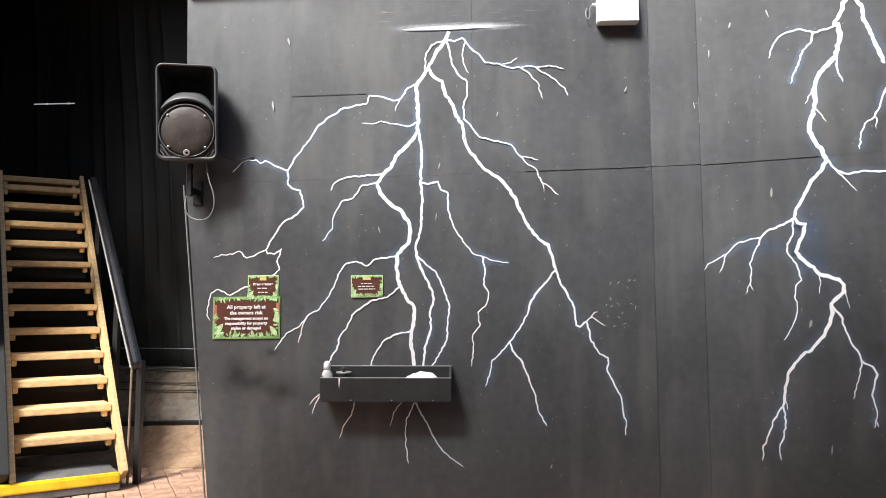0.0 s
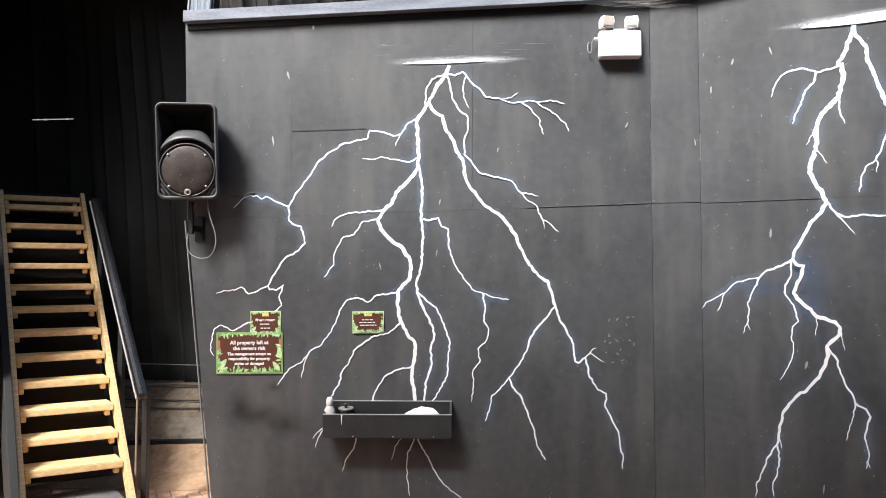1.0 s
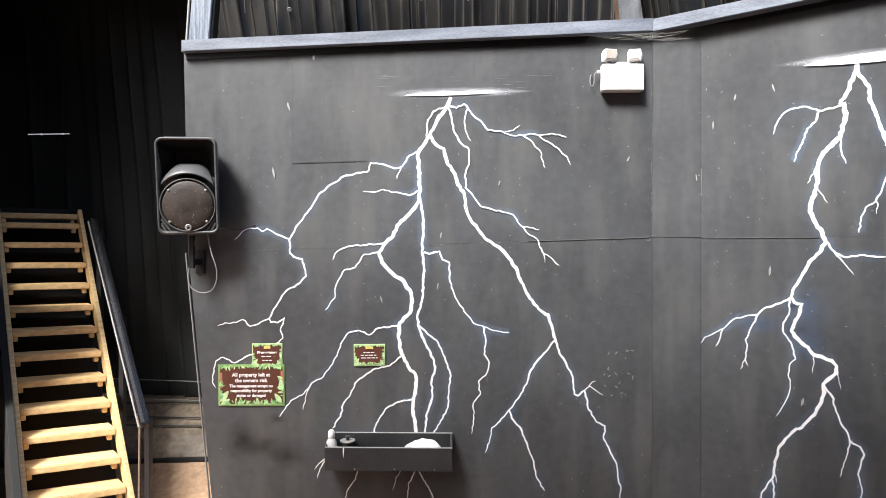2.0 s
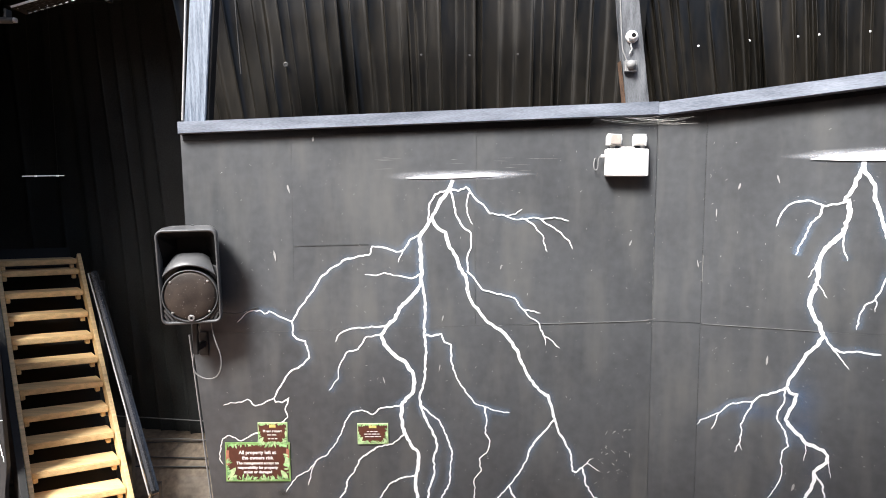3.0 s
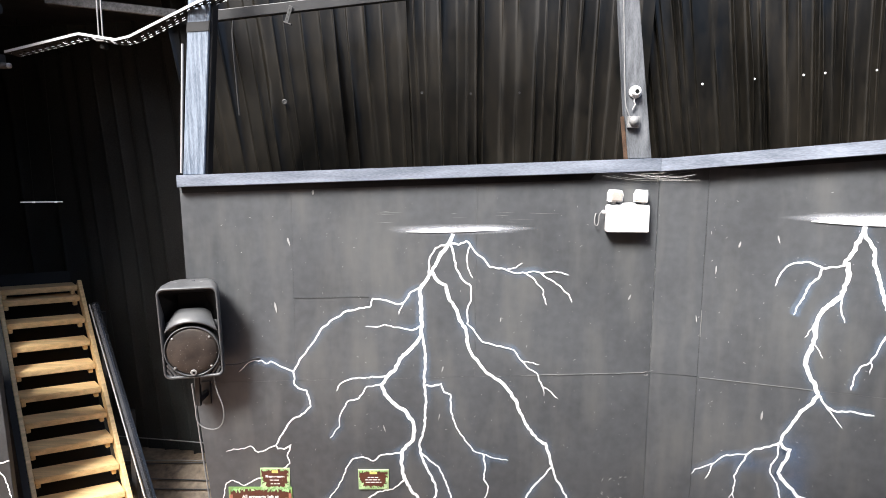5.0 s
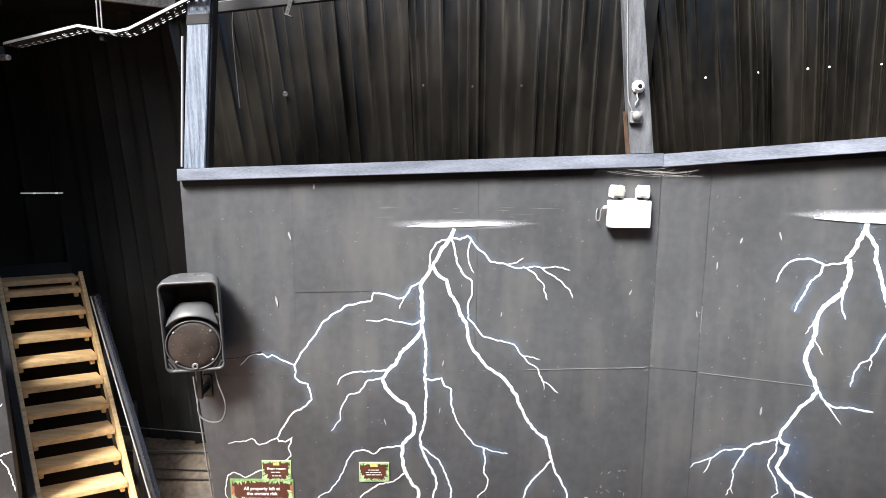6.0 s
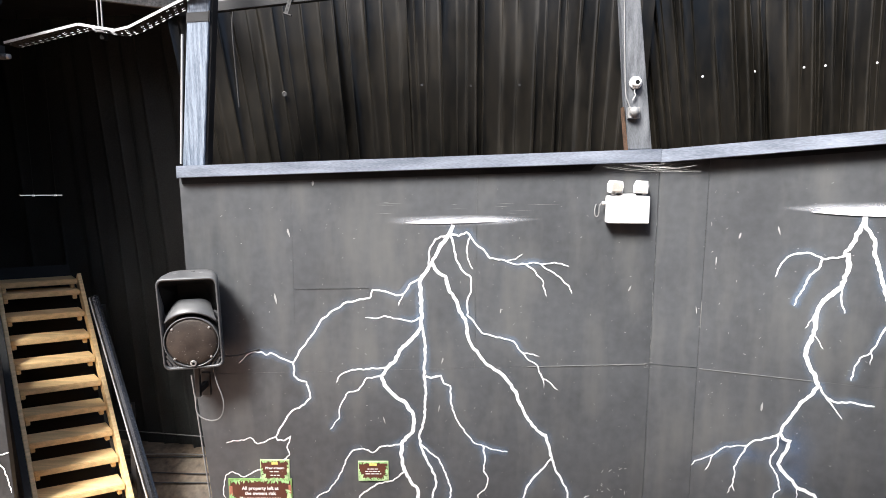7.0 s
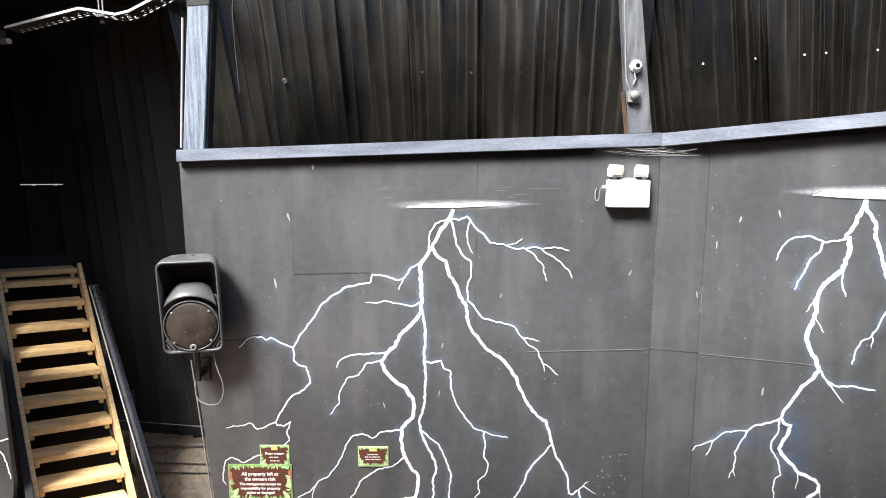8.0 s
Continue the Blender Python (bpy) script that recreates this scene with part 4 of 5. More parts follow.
for i in range(len(l0)):
    bm.faces.new((l0[i], l0[(i + 1) % len(l0)], l1[(i + 1) % len(l0)], l1[i]))
bm.faces.new(l1)
part("horn", bm, CAVITY, spk, "horn cavity coloured near black for its shade", smooth=False)
# curved lip of the horn, arching over the woofer
rows = []
for j in range(9):
    f = j / 8
    row = []
    for i in range(25):
        u = -1 + 2 * i / 24
        x = u * (0.116 + 0.046 * f)
        z_low = 0.186 + 0.200 * math.sqrt(max(0, 1 - (x / 0.206) ** 2))
        z_high = 0.452 - 0.040 * abs(u) ** 4
        z = z_high + (z_low - z_high) * f
        y = 0.085 * (1 - f) ** 1.5 - 0.014 * math.sin(math.pi * min(1, f * 1.1) * 0.5) + 0.022 * u * u
        row.append((x, y, z))
    rows.append(row)
rows.append([(x, 0.05, z - 0.004) for x, y, z in rows[-1]])
part("horn_lip", sheet(rows), PLASTIC, spk, "grey-black curved horn lip", smooth=True)
disc = Matrix.Translation((0.0, 0.042, 0.186)) @ Matrix.Rotation(radians(90), 4, "X")
part("grille", lathe([(0.160, -0.004), (0.163, 0.034), (0.145, 0.044), (0.09, 0.050), (0.01, 0.053)], 48, m=disc), GRILLE, spk, "dusty brown-black round grille", smooth=True)
bm = bmesh.new()
prof = [(0.161, 0.0), (0.171, 0.0), (0.172, 0.040), (0.168, 0.047), (0.163, 0.044), (0.161, 0.02)]
rings = []
for i in range(56):
    a = math.tau * i / 56
    rings.append([bm.verts.new(disc @ Vector((r * math.cos(a), r * math.sin(a), z))) for r, z in prof])
for i in range(56):
    a, b = rings[i], rings[(i + 1) % 56]
    for j in range(len(prof)):
        bm.faces.new((a[j], b[j], b[(j + 1) % len(prof)], a[(j + 1) % len(prof)]))
bmesh.ops.recalc_face_normals(bm, faces=bm.faces)
part("grille_ring", bm, PLASTIC, spk, smooth=True)
bm = bmesh.new()
rng = random.Random(12)
for i in range(46):
    a, r = rng.uniform(0, math.tau), 0.150 * math.sqrt(rng.random())
    w = rng.uniform(0.0008, 0.0022)
    cx, cz = r * math.cos(a), 0.186 + r * math.sin(a)
    yy = 0.042 - (0.0535 - 0.009 * (r / 0.15) ** 2) - 0.001
    bm.faces.new([bm.verts.new((cx + p * w, yy, cz + q * w * rng.uniform(0.7, 1.6))) for p, q in ((-1, -0.6), (0.4, -1), (1, 0.5), (-0.3, 1))])
tagged(part("dust_speck", bm, GREYPLASTIC, spk, "pale dust specks on the grille"), kind="stuff")
badge = part("badge", lathe([(0.020, 0.0), (0.021, 0.005), (0.017, 0.008), (0.014, 0.006)], 24, m=Matrix.Translation((0, -0.004, 0.045)) @ Matrix.Rotation(radians(90), 4, "X")), SILVER, spk, "round worn silver badge")
part("badge_mark", box(-0.007, 0.007, -0.0145, -0.009, 0.038, 0.052, 0.002), CAVITY, badge)
for sx, sz in ((-0.112, 0.282), (0.112, 0.282), (-0.112, 0.082), (0.112, 0.082)):
    part("screw", lathe([(0.0075, 0), (0.008, 0.004), (0.004, 0.006)], 12, m=Matrix.Translation((sx, -0.002, sz)) @ Matrix.Rotation(radians(90), 4, "X")), SILVER, spk)
for s in (-1, 1):
    for k in range(4):
        a = Vector((s * (0.162 - 0.028 * k), 0.012, 0.016))
        b = Vector((s * 0.164, 0.012, 0.030 + 0.030 * k + 0.012))
        if k == 0:
            continue
        beam("port_bar", a, b, 0.014, 0.008, PLASTIC, spk, (0, 1, 0), 0.002)
for sx in (-0.085, 0.075):
    part("top_fixing", lathe([(0.016, 0), (0.016, 0.004), (0.008, 0.006)], 12, m=Matrix.Translation((sx, 0.10, H + 0.002))), CABLE, spk)
part("lifting_eye", lathe([(0.012, 0), (0.012, 0.012), (0.006, 0.016)], 12, m=Matrix.Translation((0.02, 0.13, H - 0.002))), PLASTIC, spk)
bracket = thing("speaker_bracket", "black steel bracket holding the loudspeaker to the wall edge", "bracket", pose(-1.425, 3.60, 2.22))
part("stem", box(-0.016, 0.016, -0.016, 0.016, 0.02, 0.235, 0.004), BLACKWOOD, bracket)
part("arm", box(-0.016, 0.016, 0.0, 0.138, 0.04, 0.08, 0.004), BLACKWOOD, bracket)
part("plate", box(-0.03, 0.03, 0.125, 0.139, -0.02, 0.14, 0.003), BLACKWOOD, bracket)
tagged(tube("speaker_cable", [(-1.32, 3.60, 2.46), (-1.300, 3.57, 2.37), (-1.240, 3.57, 2.22), (-1.265, 3.57, 2.10), (-1.350, 3.58, 2.072), (-1.445, 3.58, 2.12), (-1.440, 3.59, 2.27), (-1.40, 3.60, 2.44)], 0.0042, CABLE), "grey cable loop hanging under the loudspeaker", "cable")
tagged(tube("speaker_cable", [(-1.25, 3.60, 2.52), (-1.18, 3.70, 2.490), (-1.12, 3.733, 2.515), (-1.05, 3.733, 2.53)], 0.004, CABLEDARK), "thin dark cable from the loudspeaker to the wall", "cable")

# ---- trough shelf ----
tr = thing("wall_trough", "black painted wooden trough shelf fixed to the wall", "trough", pose(-0.136, WALL_Y - 0.002, 0.922))
D, X = 0.135, 0.416
part("front_board", prism([(-X, 0.0), (X, 0.0), (X, 0.150), (-X, 0.150)], -D, -D + 0.014, 0.002), TROUGH, tr)
part("back_board", prism([(-X + 0.01, 0.0), (X, 0.0), (X, 0.212), (-X + 0.01, 0.212)], -0.014, 0.0, 0.002), TROUGH, tr)
part("base_board", box(-X + 0.015, X - 0.015, -D + 0.014, -0.014, 0.035, 0.048, 0.001), TROUGH, tr)
for s in (-1, 1):
    bm = prism([(-D + 0.014, 0.0), (-0.014, 0.0), (-0.014, 0.210), (-D + 0.014, 0.149)], -0.007, 0.007, 0.001)
    o = part("end_board", bm, TROUGH, tr)
    o.matrix_basis = Matrix(((0, 1, 0, s * (X - 0.007)), (1, 0, 0, 0), (0, 0, 1, 0), (0, 0, 0, 1)))
# pale top edges of the boards
part("pale_edge", box(-X, X, -D - 0.0005, -D + 0.0145, 0.1495, 0.1535, 0.001), GREYPLASTIC, tr, "pale top edge")
part("pale_edge", box(-X + 0.01, X, -0.0145, 0.0, 0.2115, 0.2155, 0.001), GREYPLASTIC, tr, "pale top edge")
for sx in (-0.22, 0.04, 0.30):
    part("screw", lathe([(0.005, 0), (0.005, 0.002), (0.002, 0.003)], 8, m=Matrix.Translation((sx, -D, 0.012)) @ Matrix.Rotation(radians(90), 4, "X")), SILVER, tr)
# white paint run down the front board
part("paint_run", prism([(-0.298, 0.150), (-0.288, 0.150), (-0.290, 0.118), (-0.2935, 0.085), (-0.297, 0.112)], -D - 0.0012, -D + 0.001, 0), WHITE, tr, "white paint run")
Z0 = 0.922 + 0.049
bt = thing("soap_bottle", "clear plastic soap bottle with a white cap", "bottle", pose(-0.520, 3.665, Z0) @ Matrix.Scale(1.15, 4))
part("bottle_body", lathe([(0.028, 0), (0.034, 0.006), (0.035, 0.07), (0.030, 0.105), (0.018, 0.125), (0.014, 0.130)], 20), SOAP, bt, smooth=True)
part("cap", lathe([(0.017, 0.128), (0.020, 0.134), (0.020, 0.158), (0.014, 0.172), (0.004, 0.176)], 18), LAMPWHITE, bt, "white cap", smooth=True)
dish = thing("dish", "small dark dish with a metal rim", "dish", pose(-0.412, 3.665, Z0) @ Matrix.Scale(1.2, 4))
part("bowl", lathe([(0.018, 0), (0.024, 0.01), (0.026, 0.085), (0.040, 0.105), (0.036, 0.106), (0.022, 0.088)], 20), CABLEDARK, dish, smooth=True)
part("rim", lathe([(0.038, 0.103), (0.042, 0.106), (0.041, 0.112), (0.037, 0.111)], 22), SILVER, dish, "thin metal rim", smooth=True)
part("knob", lathe([(0.008, 0.100), (0.009, 0.122), (0.014, 0.126), (0.012, 0.134)], 12), CABLEDARK, dish, smooth=True)
# heap of white paper
bm = bmesh.new()
nx, ny = 40, 12
grid = []
for j in range(ny + 1):
    row = []
    for i in range(nx + 1):
        u, v = i / nx, j / ny
        env = (math.sin(math.pi * u) ** 0.3) * (0.35 + 0.65 * v)
        lump = 0.55 + 0.35 * math.sin(u * 5.2 + 4.2) + 0.4 * noise.noise((u * 7, v * 4, 3)) + 0.2 * noise.noise((u * 22, v * 14, 7))
        row.append((-0.055 + 0.270 * u, 3.625 + 0.093 * v, Z0 + 0.012 + max(0.0, 0.112 * env * (0.9 + 0.20 * lump))))
    grid.append(row)
sheet(grid, bm)
base = [[(x, y, Z0) for x, y, z in (grid[0])], grid[0]]
sheet(base, bm)
tagged(part("paper_towel", bm, TISSUE, smooth=True), "crumpled white paper towel lying in the trough", "paper towel")


# ---- signs ----
def letters(text, size, x, z, y, parent, material=None, align="CENTER"):
    cu = bpy.data.curves.new("lettering", "FONT")
    cu.body, cu.size, cu.align_x, cu.align_y, cu.offset, cu.extrude = text, size, align, "CENTER", 0.0012, 0.0004
    cu.resolution_u = 3
    tmp = bpy.data.objects.new("lettering", cu)
    scene.collection.objects.link(tmp)
    me = bpy.data.meshes.new_from_object(tmp.evaluated_get(bpy.context.evaluated_depsgraph_get()))
    bpy.data.objects.remove(tmp)
    me.materials.clear()
    me.materials.append(material or INK)
    ob = new("lettering", me)
    ob.parent = parent
    ob.matrix_basis = pose(x, y, z, 90, 0, 0)
    return ob


def leaf(bm, x, z, ln, wd, ang, y):
    c, s = math.cos(ang), math.sin(ang)
    ring = []
    for u, v in ((0, 0), (0.25, -0.8), (0.55, -1), (0.85, -0.5), (1, 0), (0.85, 0.5), (0.55, 1), (0.25, 0.8)):
        u, v = u * ln, v * wd / 2
        ring.append(bm.verts.new((x + u * c - v * s, y, z + u * s + v * c)))
    bm.faces.new(ring)


def sign(w, h, x, z, label, seed, tilt=0.0, lines=(), bars=(), proud=0.0, edge=None, pale=34):
    rng = random.Random(seed)
    ob = thing("sign", label, "sign", pose(x, WALL_Y - 0.004 - proud, z, 0, tilt, 0), "jungle-print notices")
    part("board", box(-w / 2, w / 2, -0.004, 0.003, -h / 2, h / 2, 0.0012), edge or SIGNEDGE, ob)
    # torn-edged brown field
    loop = []
    for k in range(40):
        a = math.tau * k / 40
        sx, sz = math.cos(a), math.sin(a)
        m = max(abs(sx), abs(sz))
        loop.append((sx / m * w * 0.480 * rng.uniform(0.96, 1.0), sz / m * h * 0.46 * rng.uniform(0.93, 1.0)))
    part("brown_field", prism(loop, -0.0052, -0.0040), SIGNBROWN, ob, "dark brown printed field")
    for nm, m, cnt, yy in (("leaf_print", SIGNGREEN, 110, -0.0066), ("leaf_print", SIGNPALE, pale, -0.0074)):
        bm = bmesh.new()
        for i in range(cnt):
            side = rng.random()
            ln = rng.uniform(0.06, 0.16) * h
            if side < 0.34:
                px, pz, an = rng.uniform(-0.49, 0.46) * w, rng.uniform(-0.49, -0.40) * h, rng.uniform(0.2, 2.9)
            elif side < 0.74:
                px, pz, an = rng.uniform(-0.49, 0.46) * w, rng.uniform(0.44, 0.49) * h, rng.uniform(-2.9, -0.2)
                ln *= 0.75
            elif side < 0.87:
                px, pz, an = -0.48 * w, rng.uniform(-0.46, 0.05) * h, rng.uniform(-0.2, 1.3)
            else:
                px, pz, an = 0.48 * w, rng.uniform(-0.46, 0.25) * h, rng.uniform(1.9, 3.3)
            tip = (px + ln * math.cos(an), pz + ln * math.sin(an))
            if abs(tip[0]) > w * 0.495 or abs(tip[1]) > h * 0.495:
                continue
            leaf(bm, px, pz, ln, ln * rng.uniform(0.25, 0.42), an, yy - 0.00003 * i)
        if m is SIGNPALE:
            # broad single leaves in the lower corners and up the side
            for px, pz, ln, an in ((-0.47, -0.40, 0.34, 0.9), (-0.46, -0.46, 0.26, 0.5), (0.46, -0.44, 0.30, 2.2), (0.47, -0.15, 0.30, 1.75), (-0.20, -0.48, 0.18, 1.0), (0.12, -0.48, 0.18, 2.0)):
                leaf(bm, px * w, pz * h, ln * h, ln * h * 0.42, an, yy - 0.0012)
        tagged(part(nm, bm, m, ob, "printed green leaves" if m is SIGNGREEN else "printed pale leaves"), kind="stuff")
    for text, size, zz in lines:
        letters(text, size, 0, zz, -0.0100, ob)
    for bw, bh, zz in bars:
        # one bar for each unreadable word
        px = -bw / 2
        while px < bw / 2 - 0.008:
            word = min(rng.uniform(0.014, 0.034), bw / 2 - px)
            part("text_bar", box(px, px + word, -0.0095, -0.0085, zz - bh * 0.32, zz + bh * 0.32, 0), INK, ob)
            px += word + 0.006
    return ob


s1 = sign(0.450, 0.278, -1.076, 1.449, "green leafy notice board about property with white lettering", 2, -0.6,
          lines=[("All property left at", 0.034, 0.070), ("the owners risk", 0.034, 0.032), ("The management accept no", 0.0262, -0.005), ("responsibility for property", 0.0262, -0.037), ("stolen or damaged", 0.0262, -0.069)])
part("faded_strip", box(-0.219, -0.196, -0.0082, -0.0076, -0.02, 0.085, 0), SIGNPINK, s1, "faded red side strip")
part("faded_strip", box(0.200, 0.219, -0.0082, -0.0076, 0.03, 0.095, 0), SIGNPINK, s1, "faded red side strip")
s2 = sign(0.206, 0.160, -0.970, 1.650, "small leafy notice behind the larger one with white lettering", 7, -0.6,
          lines=[("Please remove", 0.0225, 0.020)], bars=[(0.075, 0.010, -0.007), (0.065, 0.010, -0.034)], proud=-0.0035, edge=SIGNPALE, pale=70)
part("emblem", box(-0.022, 0.022, -0.0085, -0.0075, 0.045, 0.066, 0), SIGNYELLOW, s2, "yellow printed emblem")
s3 = sign(0.212, 0.147, -0.278, 1.655, "small leafy notice above the trough with white lettering", 11, -0.8,
          bars=[(0.080, 0.009, 0.018), (0.118, 0.009, 0.000), (0.110, 0.009, -0.018)], edge=SIGNPALE, pale=80)
part("emblem", box(-0.026, 0.026, -0.0085, -0.0075, 0.042, 0.060, 0), SIGNYELLOW, s3, "yellow printed emblem")

# ---- camera and sensor on the steel post ----
cc = thing("security_camera", "white round security camera on the steel post", "camera", pose(1.420, WALL_Y - 0.021, 4.310, 90, 0, 0) @ Matrix.Scale(0.82, 4))
part("mount", lathe([(0.048, 0), (0.050, 0.012), (0.044, 0.022), (0.034, 0.026)], 28), LAMPWHITE, cc, smooth=True)
part("eyeball", lathe([(0.033, 0.020), (0.038, 0.034), (0.034, 0.052), (0.020, 0.062), (0.016, 0.060)], 28), LAMPWHITE, cc, smooth=True)
part("lens", lathe([(0.017, 0.055), (0.017, 0.0625), (0.011, 0.064), (0.003, 0.062)], 20), CAVITY, cc, "dark glass lens", smooth=True)
tube("cable", [(-0.005, -0.045, 0.015), (-0.012, -0.075, 0.02), (0.004, -0.095, 0.02), (-0.012, -0.118, 0.018), (-0.016, -0.135, 0.015)], 0.006, GREYPLASTIC, cc, "knotted grey cable")
sn = thing("sensor", "grey box sensor with a round dome on the steel post", "sensor", pose(1.413, WALL_Y - 0.021, 4.085) @ Matrix.Scale(0.85, 4))
part("box", box(-0.045, 0.045, -0.035, 0.0, 0.0, 0.085, 0.006, 3), CABLE, sn)
part("dome", lathe([(0.036, 0), (0.036, 0.010), (0.031, 0.024), (0.018, 0.034), (0.004, 0.038)], 24, m=Matrix.Translation((0, -0.034, 0.050)) @ Matrix.Rotation(radians(90), 4, "X")), CABLE, sn, smooth=True)
tube("cable", [(-0.03, -0.02, 0.085), (-0.045, -0.02, 0.12), (-0.058, -0.015, 0.155), (-0.066, -0.01, 0.21), (-0.085, -0.005, 0.55), (-0.110, -0.005, 1.0)], 0.005, CABLE, sn, "thin grey cable up the post")

# ---- cobwebs at the bend of the rail ----
rng = random.Random(21)
for grp in range(3):
    bm = bmesh.new()
    for i in range(4):
        x0 = 1.18 + rng.uniform(0, 0.3) + grp * 0.08
        a = Vector((x0, WALL_Y - 0.045, rail_z(x0) - 0.085 - rng.uniform(0, 0.02)))
        b = Vector((1.60 + rng.uniform(0, 0.28), WALL_Y - 0.02 - rng.uniform(0, 0.1), 3.80 + rng.uniform(-0.05, 0.03)))
        mid = (a + b) / 2 - Vector((0, 0, rng.uniform(0.01, 0.06)))
        prev = None
        for k in range(9):
            f = k / 8
            p = a * (1 - f) ** 2 + mid * 2 * f * (1 - f) + b * f * f
            r = 0.00032
            cur = [bm.verts.new(p + Vector((0, -r, -r))), bm.verts.new(p + Vector((0, r, 0))), bm.verts.new(p + Vector((0, 0, r)))]
            if prev:
                for q in range(3):
                    bm.faces.new((prev[q], prev[(q + 1) % 3], cur[(q + 1) % 3], cur[q]))
            prev = cur
    tagged(part("cobweb", bm, COBWEB), "dusty grey cobweb strands under the steel rail", "cobweb", kind="stuff")

# ---- cable tray over the stair ----
tray = thing("cable_tray", "galvanised perforated cable tray hung from the roof", "cable tray")
knots = [Vector(p) for p in ((-3.35, 4.10, 4.49), (-2.808, 3.99, 4.583), (-2.203, 3.835, 4.673), (-1.971, 3.851, 4.639), (-1.849, 3.80, 4.650), (-1.349, 3.655, 4.824), (-1.02, 3.60, 4.94))]
rng = random.Random(2)
for a, b in zip(knots[1:], knots[2:]):
    d = b - a
    ln = d.length
    u = d.normalized()
    dep = Vector((0, 1, 0.0))
    wid = 0.15
    bm, glints = bmesh.new(), []
    nu, nv = max(4, int(ln / 0.014)), 11
    vs = [[bm.verts.new(a + u * (ln * i / nu) + dep * (wid * j / nv)) for j in range(nv + 1)] for i in range(nu + 1)]
    for i in range(nu):
        for j in range(nv):
            hole = j % 3 == 1 and (i + (j // 3)) % 4 in (1, 2) and 0 < i < nu - 1
            if not hole:
                bm.faces.new((vs[i][j], vs[i + 1][j], vs[i + 1][j + 1], vs[i][j + 1]))
            elif rng.random() < 0.28:
                glints.append((vs[i][j + 1].co.lerp(vs[i + 1][j + 1].co, 0.2), vs[i][j + 1].co.lerp(vs[i + 1][j + 1].co, 0.8)))
    part("tray_floor", bm, TRAYDARK, tray, "perforated floor coloured dark for its shaded underside")
    n = u.cross(dep).normalized()
    n = n if n.z > 0 else -n
    # added pale slivers imitate the dots of light at the slots
    bm = bmesh.new()
    for p, q in glints:
        k = rng.uniform(0.002, 0.0045)
        bm.faces.new([bm.verts.new(v) for v in (p, q, q - n * k, p - n * k)])
    tagged(part("slot_glints", bm, GALV, tray, "pale slivers for the dots of light at the slots"), kind="stuff")
    for off in (0.0, wid):
        beam("tray_side", a + dep * off + n * 0.0085, b + dep * off + n * 0.0085, 0.003, 0.017, GALV, tray, (0, 0, 1), 0.001)
hang = thing("tray_hanger", "thin steel rod and clip hanging the cable tray", "hanger", pose(-2.08, 3.86, 4.65))
part("rod", box(-0.004, 0.004, -0.004, 0.004, 0.0, 0.5, 0.001), CABLE, hang)
part("rod", box(0.022, 0.030, -0.004, 0.004, 0.0, 0.5, 0.001), CABLE, hang)
part("clip", box(-0.02, 0.012, 0.04, 0.09, -0.050, -0.015, 0.003), TRAYDARK, hang)
part("foot", box(-0.015, 0.040, -0.012, 0.012, -0.012, 0.010, 0.003), CABLE, hang)
lampthing = thing("spotlight", "dark spotlight body under the cable tray", "spotlight", pose(-2.955, 3.99, 4.500, 0, 90, 0) @ Matrix.Scale(0.85, 4))
part("barrel", lathe([(0.022, -0.25), (0.026, -0.2), (0.026, 0.17), (0.022, 0.19)], 18), CABLEDARK, lampthing, smooth=True)
part("stem", box(-0.092, -0.02, -0.01, 0.06, 0.115, 0.135, 0.002), CABLEDARK, lampthing)
part("end_cap", lathe([(0.021, 0.19), (0.022, 0.196), (0.020, 0.212), (0.010, 0.214)], 18), SILVER, lampthing, "pale end cap", smooth=True)

stage = thing("stage_light", "dark blue-grey stage light hung under the roof", "stage light", pose(-2.90, 3.95, 4.86, 0, 0, 0))
part("can", lathe([(0.030, -0.13), (0.052, -0.12), (0.056, 0.03), (0.062, 0.035), (0.062, 0.09), (0.050, 0.10)], 24, m=Matrix.Rotation(radians(72), 4, "Y")), CABLEDARK, stage, smooth=True)
for sy in (-0.066, 0.066):
    part("yoke_arm", box(-0.012, 0.012, sy - 0.003, sy + 0.003, -0.02, 0.12, 0.001), BLACKWOOD, stage)
part("yoke_bridge", box(-0.012, 0.012, -0.069, 0.069, 0.12, 0.126, 0.001), BLACKWOOD, stage)
part("hanger", box(-0.008, 0.008, -0.008, 0.008, 0.126, 0.29, 0.001), BLACKWOOD, stage)

# ---- timber stair ----
L2, STEP, WID = Vector((-3.649, 4.919, 2.378)), Vector((0.1019, -0.1133, -0.1797)), Vector((0.5305, 0.2737, 0.0))
stair = thing("timber_stair", "open-riser pine stair with pale timber treads", "stair")
back = -STEP.copy()
back.z = 0
back.normalize()
side = WID.normalized()
TH = 0.050


def tread_mesh(depth):
    bm = bmesh.new()
    a, b = Vector((0, 0, 0)), WID
    lo = [a, b, b + back * depth, a + back * depth]
    v = [bm.verts.new(p) for p in lo] + [bm.verts.new(p + Vector((0, 0, TH))) for p in lo]
    for f in ((3, 2, 1, 0), (4, 5, 6, 7), (0, 1, 5, 4), (1, 2, 6, 5), (2, 3, 7, 6), (3, 0, 4, 7)):
        bm.faces.new([v[i] for i in f])
    bmesh.ops.bevel(bm, geom=bm.edges[:], offset=0.006, segments=2, affect="EDGES")
    me = bpy.data.meshes.new("tread")
    bm.to_mesh(me)
    me.materials.append(PINE)
    return me


